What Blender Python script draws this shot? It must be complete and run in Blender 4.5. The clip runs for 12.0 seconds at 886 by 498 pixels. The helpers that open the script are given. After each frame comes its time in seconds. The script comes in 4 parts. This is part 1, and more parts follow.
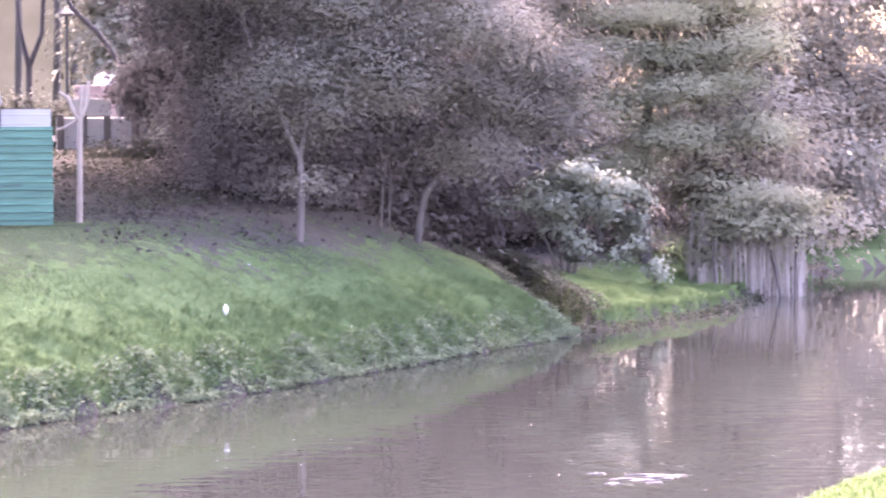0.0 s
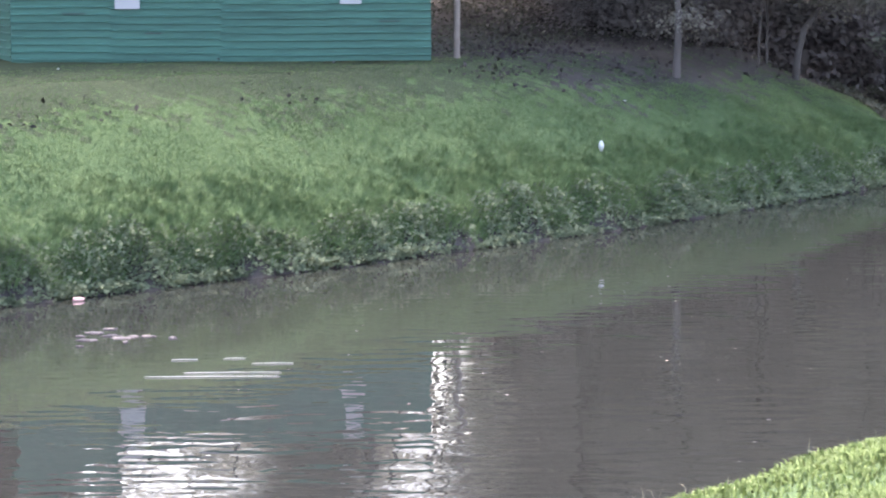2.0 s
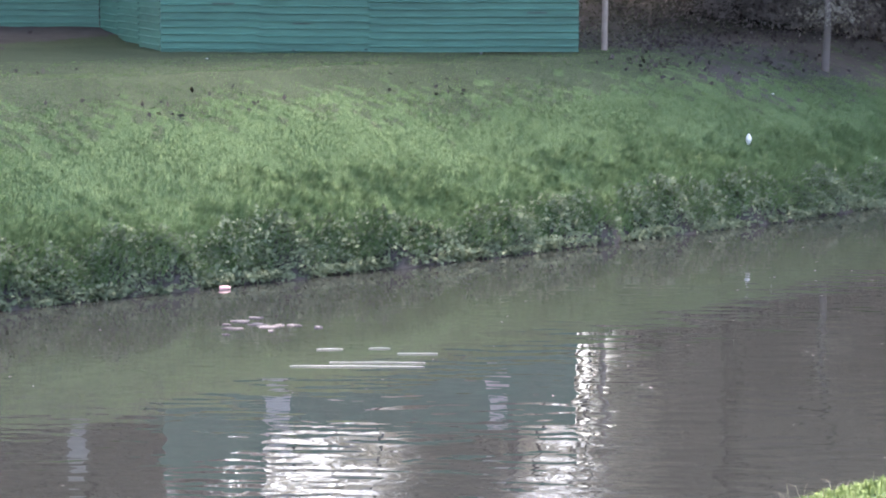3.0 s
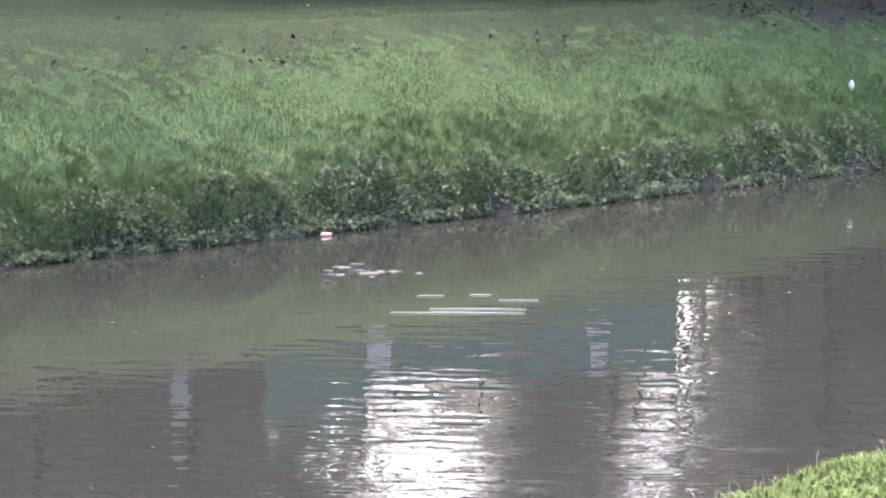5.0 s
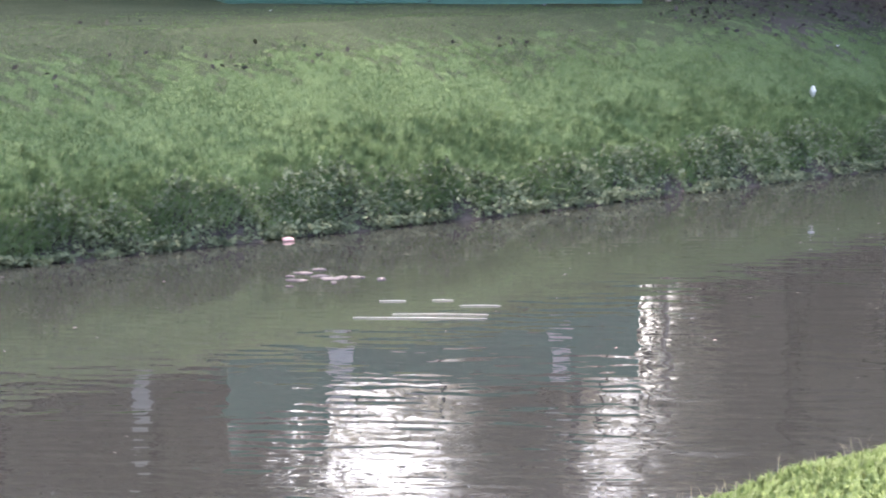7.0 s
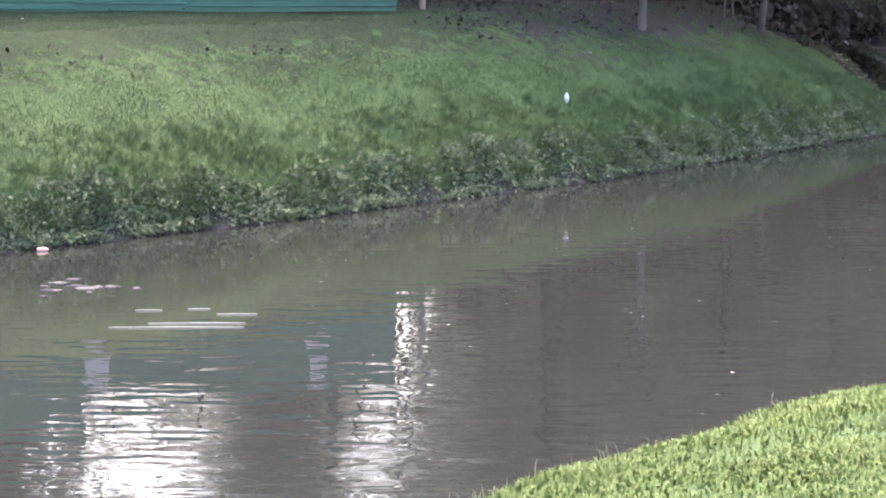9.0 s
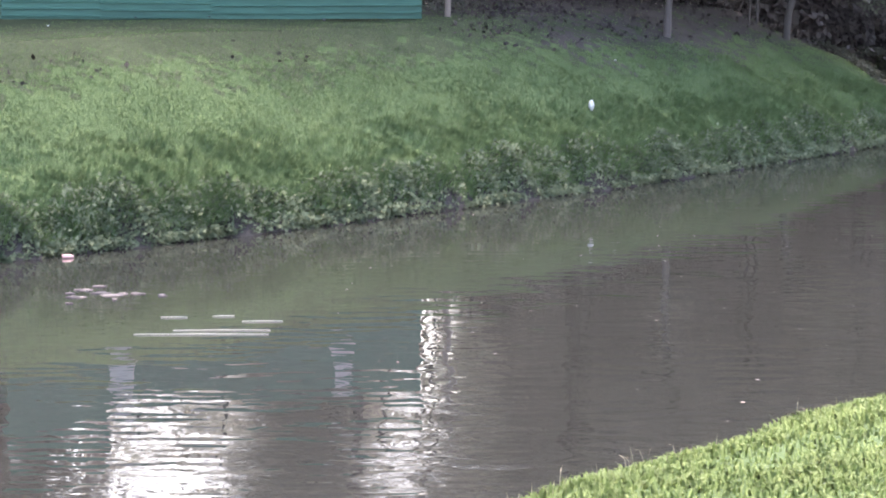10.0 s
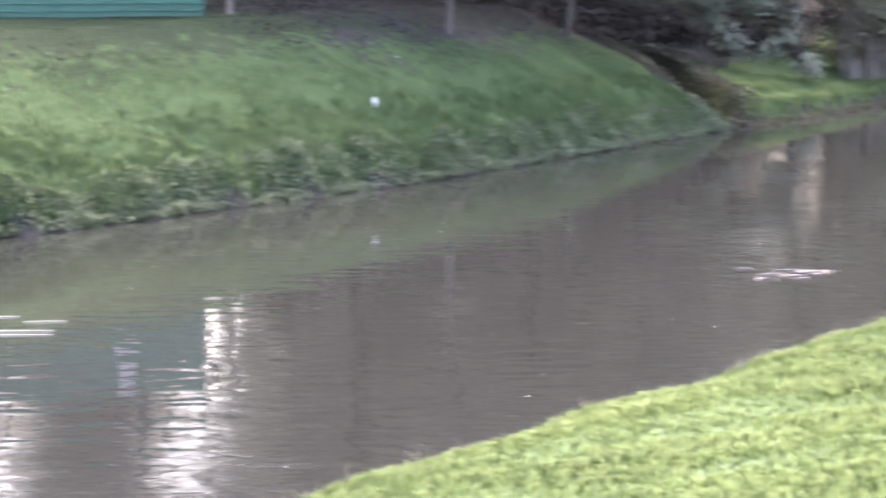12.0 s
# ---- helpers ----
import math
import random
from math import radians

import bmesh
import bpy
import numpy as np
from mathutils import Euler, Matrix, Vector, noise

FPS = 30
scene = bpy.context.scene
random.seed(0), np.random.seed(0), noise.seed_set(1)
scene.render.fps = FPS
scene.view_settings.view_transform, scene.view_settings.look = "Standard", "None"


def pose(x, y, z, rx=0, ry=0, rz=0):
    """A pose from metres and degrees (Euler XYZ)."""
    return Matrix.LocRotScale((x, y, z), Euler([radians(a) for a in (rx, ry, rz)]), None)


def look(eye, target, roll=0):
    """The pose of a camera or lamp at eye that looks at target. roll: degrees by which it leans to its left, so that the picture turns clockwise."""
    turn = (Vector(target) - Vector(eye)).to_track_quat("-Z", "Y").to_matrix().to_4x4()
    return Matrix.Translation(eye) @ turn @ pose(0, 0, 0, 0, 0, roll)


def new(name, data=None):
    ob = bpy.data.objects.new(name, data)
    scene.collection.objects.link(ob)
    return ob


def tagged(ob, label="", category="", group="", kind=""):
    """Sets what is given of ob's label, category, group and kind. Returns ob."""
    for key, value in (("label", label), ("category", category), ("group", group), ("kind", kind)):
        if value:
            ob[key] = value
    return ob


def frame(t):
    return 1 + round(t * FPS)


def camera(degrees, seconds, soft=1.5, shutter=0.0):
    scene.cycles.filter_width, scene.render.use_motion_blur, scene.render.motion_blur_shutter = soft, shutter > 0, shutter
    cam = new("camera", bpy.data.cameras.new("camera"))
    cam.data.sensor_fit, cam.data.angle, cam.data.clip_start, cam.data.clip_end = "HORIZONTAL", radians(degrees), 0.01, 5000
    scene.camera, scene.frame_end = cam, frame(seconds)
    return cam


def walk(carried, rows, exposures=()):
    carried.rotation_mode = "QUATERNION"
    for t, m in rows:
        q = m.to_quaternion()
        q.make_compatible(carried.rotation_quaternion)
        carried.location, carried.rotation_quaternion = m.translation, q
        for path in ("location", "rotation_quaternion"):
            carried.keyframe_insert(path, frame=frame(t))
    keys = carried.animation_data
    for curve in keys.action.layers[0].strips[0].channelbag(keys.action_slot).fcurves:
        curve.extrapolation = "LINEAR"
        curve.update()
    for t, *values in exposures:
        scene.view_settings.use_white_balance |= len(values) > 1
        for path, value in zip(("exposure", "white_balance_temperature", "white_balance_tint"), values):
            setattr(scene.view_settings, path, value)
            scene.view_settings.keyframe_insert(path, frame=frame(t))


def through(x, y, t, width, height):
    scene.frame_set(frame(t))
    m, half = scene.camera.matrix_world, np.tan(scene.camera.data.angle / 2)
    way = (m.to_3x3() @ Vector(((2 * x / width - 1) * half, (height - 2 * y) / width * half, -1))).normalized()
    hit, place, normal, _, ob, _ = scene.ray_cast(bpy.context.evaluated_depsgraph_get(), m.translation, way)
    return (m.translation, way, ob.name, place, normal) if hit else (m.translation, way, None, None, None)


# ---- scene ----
# Telephoto view over a park canal, turning on the spot
cam = camera(17.15, 12.0, soft=1.9, shutter=0.25)
EYE = (0.0, 0.0, 4.6)
# seconds, heading to the right, pitch, roll (degrees)
PATH = [
    (0, 7.574, -2.726, -0.10),
    (0.5, 5.023, -2.642, -0.17),
    (1, 2.876, -3.650, -0.30),
    (1.5, 1.566, -5.335, -0.32),
    (2, 0.240, -5.902, -0.16),
    (2.5, -1.360, -6.029, 0.07),
    (3, -2.613, -6.066, 0.09),
    (3.5, -3.432, -6.275, 0.10),
    (3.7, -3.769, -6.384, 0.10),
    (5.3, -4.620, -7.152, -0.11),
    (5.5, -4.634, -7.130, -0.10),
    (6, -4.710, -7.047, -0.11),
    (6.5, -4.801, -7.011, -0.10),
    (7, -3.850, -7.004, 0.03),
    (7.5, -0.865, -7.060, 0.18),
    (7.7, 0.329, -7.066, 0.20),
    (8.1, 1.450, -7.020, 0.19),
    (8.7, 1.130, -6.900, 0.16),
    (9.3, 0.730, -6.799, 0.13),
    (9.5, 0.587, -6.768, 0.10),
    (10, 0.442, -6.707, 0.12),
    (10.5, 0.371, -6.650, 0.08),
    (11, 0.379, -6.553, 0.09),
    (11.5, 0.286, -6.576, 0.10),
    (11.6, 0.420, -6.590, 0.10),
    (11.7, 0.860, -6.620, 0.10),
    (11.8, 1.670, -6.660, 0.09),
    (11.9, 3.000, -6.710, 0.09),
    (12, 4.674, -6.757, 0.08),
]


def aim(yaw, pitch, roll):
    a, b = radians(yaw), radians(pitch)
    way = Vector((math.sin(a) * math.cos(b), math.cos(a) * math.cos(b), math.sin(b)))
    return look(EYE, Vector(EYE) + way, roll)


walk(cam, [(t, aim(yaw, pitch, roll)) for t, yaw, pitch, roll in PATH],
     exposures=[(t, e + 2.71, warm, tint) for t, e, warm, tint in ((0, 1.42, 6750, 46), (0.6, 1.36, 6750, 45), (1.1, 0.78, 6640, 38), (1.6, 0.28, 6520, 24), (2.5, 0.24, 6500, 20), (3.7, 0.2, 6520, 20), (5.3, 0.18, 6780, 22), (11.6, 0.24, 6770, 22), (12, 0.52, 6740, 26))])

# ---- light: a bright hazy sky with the veiled sun high ahead, over the trees ----
SUN_EL, SUN_AZ = radians(62), radians(-8)
world = bpy.data.worlds.new("world")
scene.world = world
world.use_nodes = True
sky = world.node_tree.nodes.new("ShaderNodeTexSky")
sky.sky_type, sky.sun_disc = "NISHITA", False
sky.sun_elevation, sky.sun_rotation = SUN_EL, SUN_AZ
sky.air_density, sky.dust_density, sky.ozone_density = 1.2, 5.0, 1.0
world.node_tree.nodes["Background"].inputs["Strength"].default_value = 0.15
world.node_tree.links.new(sky.outputs[0], world.node_tree.nodes["Background"].inputs["Color"])
sun = new("sun", bpy.data.lights.new("sun", "SUN"))
sun.data.energy, sun.data.angle, sun.data.color = 0.7, radians(15), (1.0, 0.93, 0.84)
sun.matrix_world = look((0, 0, 60), Vector((0, 0, 60)) - Vector((math.sin(SUN_AZ) * math.cos(SUN_EL), math.cos(SUN_AZ) * math.cos(SUN_EL), math.sin(SUN_EL))))


# ---- materials ----
# Heights of the water's ripples and of its wavelets
WAVE = (0.0062, 0.0010)


def material(name, base, rough=0.8, spread=0.25, scale=6.0, bump=0.0, bump_scale=40.0, metal=0.0, island=0.0, piece=0.0, second=None, spec=0.5, coarse=0.0, through=0.0, stretch=None):
    """A surface with colour varied at two scales (and from island to island), and a fine relief."""
    m = bpy.data.materials.new(name)
    m.use_nodes = True
    n, l = m.node_tree.nodes, m.node_tree.links
    b = n["Principled BSDF"]
    b.inputs["Roughness"].default_value, b.inputs["Metallic"].default_value = rough, metal
    b.inputs["Specular IOR Level"].default_value = spec
    geo = n.new("ShaderNodeNewGeometry")
    place = geo.outputs["Position"]
    if stretch:
        sv = n.new("ShaderNodeMapping")
        sv.inputs["Scale"].default_value = stretch
        l.new(place, sv.inputs["Vector"])
        place = sv.outputs[0]
    big = n.new("ShaderNodeTexNoise")
    big.inputs["Scale"].default_value, big.inputs["Detail"].default_value = coarse or scale * 0.12, 3
    fine = n.new("ShaderNodeTexNoise")
    fine.inputs["Scale"].default_value, fine.inputs["Detail"].default_value = scale, 5
    for t in (big, fine):
        l.new(place, t.inputs["Vector"])
    total = n.new("ShaderNodeMath")
    total.operation = "ADD"
    l.new(big.outputs["Fac"], total.inputs[0])
    l.new(fine.outputs["Fac"], total.inputs[1])
    fac = total.outputs[0]
    for amount, source in ((island, geo.outputs["Random Per Island"]), (piece, None)):
        if amount:
            if source is None:
                source = n.new("ShaderNodeObjectInfo").outputs["Random"]
            k = n.new("ShaderNodeMath")
            k.operation = "MULTIPLY_ADD"
            k.inputs[1].default_value = amount * 2
            l.new(source, k.inputs[0])
            off = n.new("ShaderNodeMath")
            off.operation = "SUBTRACT"
            off.inputs[1].default_value = amount
            l.new(fac, k.inputs[2])
            l.new(k.outputs[0], off.inputs[0])
            fac = off.outputs[0]
    mix = n.new("ShaderNodeMapRange")
    mix.inputs["From Min"].default_value, mix.inputs["From Max"].default_value = 0.6, 1.4
    l.new(fac, mix.inputs["Value"])
    tone = n.new("ShaderNodeMix")
    tone.data_type = "RGBA"
    low = [c * (1 - spread) for c in base]
    high = second or [min(1, c * (1 + spread)) for c in base]
    tone.inputs[6].default_value, tone.inputs[7].default_value = (*low, 1), (*high, 1)
    l.new(mix.outputs[0], tone.inputs[0])
    l.new(tone.outputs[2], b.inputs["Base Color"])
    if through:
        b.inputs["Transmission Weight"].default_value = 0.0
        tr = n.new("ShaderNodeBsdfTranslucent")
        l.new(tone.outputs[2], tr.inputs["Color"])
        both = n.new("ShaderNodeMixShader")
        both.inputs[0].default_value = through
        l.new(b.outputs[0], both.inputs[1])
        l.new(tr.outputs[0], both.inputs[2])
        l.new(both.outputs[0], n["Material Output"].inputs["Surface"])
    if bump:
        tex = n.new("ShaderNodeTexNoise")
        tex.inputs["Scale"].default_value, tex.inputs["Detail"].default_value = bump_scale, 4
        l.new(place, tex.inputs["Vector"])
        bp = n.new("ShaderNodeBump")
        bp.inputs["Strength"].default_value, bp.inputs["Distance"].default_value = 1.0, bump
        l.new(tex.outputs["Fac"], bp.inputs["Height"])
        l.new(bp.outputs[0], b.inputs["Normal"])
    return m


def water_material():
    """Murky water: long swells and short ripples, calmer in the lee of the far bank."""
    m = bpy.data.materials.new("canal_water")
    m.use_nodes = True
    n, l = m.node_tree.nodes, m.node_tree.links
    b = n["Principled BSDF"]
    b.inputs["Base Color"].default_value = (0.024, 0.026, 0.024, 1)
    b.inputs["Roughness"].default_value, b.inputs["IOR"].default_value = 0.008, 1.333
    geo = n.new("ShaderNodeNewGeometry")
    across = n.new("ShaderNodeVectorMath")
    across.operation = "DOT_PRODUCT"
    across.inputs[1].default_value = (0.77, -0.64, 0.0)
    l.new(geo.outputs["Position"], across.inputs[0])
    lee = n.new("ShaderNodeMapRange")
    lee.inputs["From Min"].default_value, lee.inputs["From Max"].default_value = -26.0, -14.0
    lee.inputs["To Min"].default_value, lee.inputs["To Max"].default_value = 0.22, 1.0
    l.new(across.outputs["Value"], lee.inputs["Value"])
    gust = n.new("ShaderNodeTexNoise")
    gust.inputs["Scale"].default_value, gust.inputs["Detail"].default_value = 0.9, 2.0
    l.new(geo.outputs["Position"], gust.inputs["Vector"])
    patchy = n.new("ShaderNodeMapRange")
    patchy.inputs["From Min"].default_value, patchy.inputs["From Max"].default_value = 0.35, 0.65
    patchy.inputs["To Min"].default_value, patchy.inputs["To Max"].default_value = 0.35, 1.7
    l.new(gust.outputs["Fac"], patchy.inputs["Value"])
    force = n.new("ShaderNodeMath")
    force.operation = "MULTIPLY"
    l.new(lee.outputs[0], force.inputs[0])
    l.new(patchy.outputs[0], force.inputs[1])
    prev = None
    for scale, size, detail, ruffled in (((0.5, 0.7, 1), 0.003, 0.5, False), ((1.9, 4.0, 1), WAVE[0], 0.5, True), ((6.0, 9.0, 1), WAVE[1], 0.3, True)):
        sv = n.new("ShaderNodeMapping")
        sv.inputs["Scale"].default_value = scale
        l.new(geo.outputs["Position"], sv.inputs["Vector"])
        tex = n.new("ShaderNodeTexNoise")
        tex.inputs["Scale"].default_value, tex.inputs["Detail"].default_value = 1.0, detail
        l.new(sv.outputs[0], tex.inputs["Vector"])
        bp = n.new("ShaderNodeBump")
        bp.inputs["Strength"].default_value, bp.inputs["Distance"].default_value = 1.0, size
        l.new(tex.outputs["Fac"], bp.inputs["Height"])
        if ruffled:
            k = n.new("ShaderNodeMath")
            k.operation = "MULTIPLY"
            l.new(tex.outputs["Fac"], k.inputs[0])
            l.new(force.outputs[0], k.inputs[1])
            l.new(k.outputs[0], bp.inputs["Height"])
        if prev:
            l.new(prev, bp.inputs["Normal"])
        prev = bp.outputs[0]
    l.new(prev, b.inputs["Normal"])
    return m


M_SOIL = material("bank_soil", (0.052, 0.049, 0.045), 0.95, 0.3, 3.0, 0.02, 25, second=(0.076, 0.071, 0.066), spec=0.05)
# Worn bank-top turf, darkened further: the trees' shade is put into its colour.
M_TURF = material("worn_shaded_turf", (0.044, 0.06, 0.034), 0.95, 0.25, 9.0, 0.01, 60, coarse=0.7, second=(0.062, 0.08, 0.045), spec=0.05)
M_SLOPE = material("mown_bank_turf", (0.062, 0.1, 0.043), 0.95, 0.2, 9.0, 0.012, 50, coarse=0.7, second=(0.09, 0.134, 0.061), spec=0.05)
M_GRASS = material("bank_grass", (0.092, 0.15, 0.06), 0.8, 0.2, 1.2, island=0.06, second=(0.148, 0.222, 0.092), spec=0.15, through=0.3)
M_TUFT = material("unmown_bank_grass", (0.085, 0.147, 0.058), 0.8, 0.25, 1.6, island=0.1, second=(0.14, 0.217, 0.09), spec=0.15, through=0.3)
M_NEAR = material("sunny_lawn_grass", (0.122, 0.19, 0.051), 0.7, 0.25, 5.0, island=0.1, second=(0.185, 0.258, 0.082), spec=0.25, through=0.35)
M_STEM = material("dry_grass_stem", (0.32, 0.29, 0.2), 0.9, 0.3, 8.0, island=0.3)
M_CREEPER = material("creeper_leaf", (0.095, 0.132, 0.075), 0.75, 0.3, 3.0, island=0.25, second=(0.19, 0.235, 0.14), spec=0.2, through=0.25)
M_LITTER = material("dead_leaf", (0.042, 0.037, 0.036), 0.9, 0.3, 8.0, island=0.3, second=(0.07, 0.062, 0.06), spec=0.1)
M_WATER = water_material()
M_GREEN = material("green_painted_sheet", (0.042, 0.138, 0.106), 0.55, 0.32, 5.0, piece=0.12, second=(0.062, 0.188, 0.143), stretch=(0.5, 0.5, 5))
M_WHITE = material("white_painted_sheet", (0.41, 0.41, 0.43), 0.55, 0.12, 3.0, 0.001, 60, piece=0.15)
M_BLUE = material("blue_painted_sheet", (0.16, 0.29, 0.47), 0.5, 0.12, 3.0)
M_STEEL = material("weathered_steel", (0.13, 0.13, 0.14), 0.65, 0.3, 8.0, metal=0.2)
M_PAPER = material("notice_paper", (0.44, 0.43, 0.44), 0.6, 0.06, 6.0)
M_INK = material("faded_print", (0.4, 0.31, 0.33), 0.7, 0.1, 6.0)
M_CONCRETE = material("pale_smooth_bark", (0.27, 0.22, 0.19), 0.85, 0.25, 7.0, 0.003, 40)
M_LAMP = material("dark_lamp_paint", (0.035, 0.035, 0.04), 0.5, 0.2, 8.0)
M_BARK = material("grey_bark", (0.08, 0.07, 0.068), 0.95, 0.4, 6.0, 0.02, 18, stretch=(1, 1, 0.3))
M_PALE_BARK = material("pale_bark", (0.09, 0.077, 0.072), 0.9, 0.45, 6.0, 0.01, 18, stretch=(1, 1, 0.3))
# Leaf tones are lifted and greyed: the hazy veil is put into the colour.
M_DARK_LEAF = material("dense_leaf", (0.21, 0.195, 0.195), 0.75, 0.2, 0.8, island=0.06, second=(0.265, 0.247, 0.24), spec=0.1, through=0.55)
M_MID_LEAF = material("mid_hazed_leaf", (0.265, 0.25, 0.22), 0.75, 0.22, 0.8, island=0.12, second=(0.38, 0.36, 0.315), spec=0.1, through=0.55)
M_PALE_LEAF = material("pale_leaf", (0.29, 0.29, 0.21), 0.75, 0.25, 0.8, island=0.15, second=(0.46, 0.46, 0.34), spec=0.1, through=0.55)
M_SHRUB = material("grey_green_leaf", (0.19, 0.215, 0.17), 0.7, 0.25, 1.5, island=0.12, second=(0.36, 0.39, 0.32), spec=0.15, through=0.3)
M_ROOT = material("hanging_root", (0.36, 0.32, 0.3), 0.95, 0.25, 4.0, island=0.25)
# Paler than real foliage: the distance haze is put into this leaf colour.
M_FAR_LEAF = material("hazed_far_leaf", (0.4, 0.39, 0.32), 0.8, 0.2, 0.5, island=0.1, second=(0.54, 0.53, 0.44), spec=0.1, through=0.55)
M_BAG = material("white_plastic", (0.6, 0.61, 0.57), 0.4, 0.05, 20.0)
M_PINK = material("pink_plastic", (0.85, 0.5, 0.46), 0.4, 0.08, 20.0)
M_FROTH_GLINT = material("froth_and_glint", (0.11, 0.1, 0.096), 0.9, 0.15, 12.0)
M_WALL = material("grey_rendered_wall", (0.14, 0.132, 0.13), 0.85, 0.2, 1.5)
M_BRICK = material("brick_wall", (0.3, 0.215, 0.19), 0.9, 0.25, 5.0)
M_ROOF = material("white_roof", (0.5, 0.5, 0.51), 0.6, 0.08, 3.0)
M_DARK = material("dark_hedge", (0.06, 0.064, 0.045), 0.8, 0.4, 3.0, island=0.2, through=0.3)


def haze_glow_material():
    """Haze over far woods, painted as a glowing surface with faint clumps."""
    m = bpy.data.materials.new("distant_haze_glow")
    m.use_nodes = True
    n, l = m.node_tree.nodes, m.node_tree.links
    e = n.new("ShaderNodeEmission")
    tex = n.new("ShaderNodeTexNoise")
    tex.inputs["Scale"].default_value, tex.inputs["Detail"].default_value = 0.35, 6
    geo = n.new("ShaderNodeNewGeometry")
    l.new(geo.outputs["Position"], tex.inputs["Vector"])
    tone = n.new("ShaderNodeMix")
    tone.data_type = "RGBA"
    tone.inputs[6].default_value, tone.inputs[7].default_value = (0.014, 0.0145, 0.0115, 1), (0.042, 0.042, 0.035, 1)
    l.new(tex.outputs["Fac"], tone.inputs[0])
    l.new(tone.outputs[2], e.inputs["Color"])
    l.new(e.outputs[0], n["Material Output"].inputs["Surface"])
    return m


M_HAZE_GLOW = haze_glow_material()


# ---- mesh helpers ----
def mesh(name, verts, faces, mat, parent=None, label="", smooth=False, normals=None):
    """One mesh object out of arrays; faces all of one size. normals: shading normals of soft foliage."""
    verts, faces = np.asarray(verts, np.float32).reshape(-1, 3), np.asarray(faces, np.int32)
    if normals is not None:
        # leaves and blades turn their tops towards the open canal
        a, b, c = verts[faces[:, 0]], verts[faces[:, 1]], verts[faces[:, 2]]
        away = np.cross(b - a, c - a) @ np.array([0.0, -1.0, 0.25]) < 0
        faces = np.where(away[:, None], faces[:, ::-1], faces)
    me = bpy.data.meshes.new(name)
    k, f = faces.shape[1], len(faces)
    me.vertices.add(len(verts))
    me.vertices.foreach_set("co", verts.ravel())
    me.loops.add(f * k)
    me.loops.foreach_set("vertex_index", faces.ravel())
    me.polygons.add(f)
    me.polygons.foreach_set("loop_start", np.arange(0, f * k, k, dtype=np.int32))
    me.polygons.foreach_set("loop_total", np.full(f, k, np.int32))
    me.polygons.foreach_set("use_smooth", np.full(f, smooth or normals is not None))
    me.update(calc_edges=True)
    if normals is not None:
        me.attributes.new("custom_normal", "FLOAT_VECTOR", "POINT").data.foreach_set("vector", np.asarray(normals, np.float32).ravel())
    me.materials.append(mat)
    ob = new(name, me)
    ob.parent = parent
    if label:
        ob["label"] = label
    return ob


def part(name, bm, mat, parent, label=""):
    me = bpy.data.meshes.new(name)
    bm.to_mesh(me)
    bm.free()
    me.materials.append(mat)
    ob = new(name, me)
    ob.parent = parent
    if label:
        ob["label"] = label
    return ob


def thing(name, x, y, z, label, category, group="", turn=0.0):
    ob = new(name)
    ob.matrix_world = pose(x, y, z, 0, 0, turn)
    return tagged(ob, label, category, group)


def box(sx, sy, sz, x=0, y=0, z=0, bevel=0.01, turn=0.0):
    """A block with its base centre at x, y, z and its edges rounded."""
    bm = bmesh.new()
    bmesh.ops.create_cube(bm, size=1, matrix=Matrix.Diagonal((sx, sy, sz, 1)))
    if bevel:
        bmesh.ops.bevel(bm, geom=bm.edges[:], offset=bevel, segments=1, affect="EDGES")
    bmesh.ops.transform(bm, matrix=pose(x, y, z + sz / 2, 0, 0, turn), verts=bm.verts[:])
    return bm


def tube_arrays(points, radii, sides=8, start=0):
    """A tapered tube along points: verts and quads."""
    pts = [Vector(p) for p in points]
    verts, faces = [], []
    for i, p in enumerate(pts):
        d = (pts[min(i + 1, len(pts) - 1)] - pts[max(i - 1, 0)]).normalized()
        u = d.cross(Vector((0.31, 0.87, 0.13))).normalized()
        v = d.cross(u)
        for k in range(sides):
            a = 2 * math.pi * k / sides
            verts.append(p + radii[i] * (math.cos(a) * u + math.sin(a) * v))
    for i in range(len(pts) - 1):
        for k in range(sides):
            a, b = start + i * sides + k, start + i * sides + (k + 1) % sides
            faces.append((a, b, b + sides, a + sides))
    return verts, faces


def tube(name, points, radii, mat, parent=None, sides=8, label=""):
    v, f = tube_arrays(points, radii, sides)
    return mesh(name, v, f, mat, parent, label, True)


def unit(v):
    return v / np.maximum(np.linalg.norm(v, axis=1, keepdims=True), 1e-9)


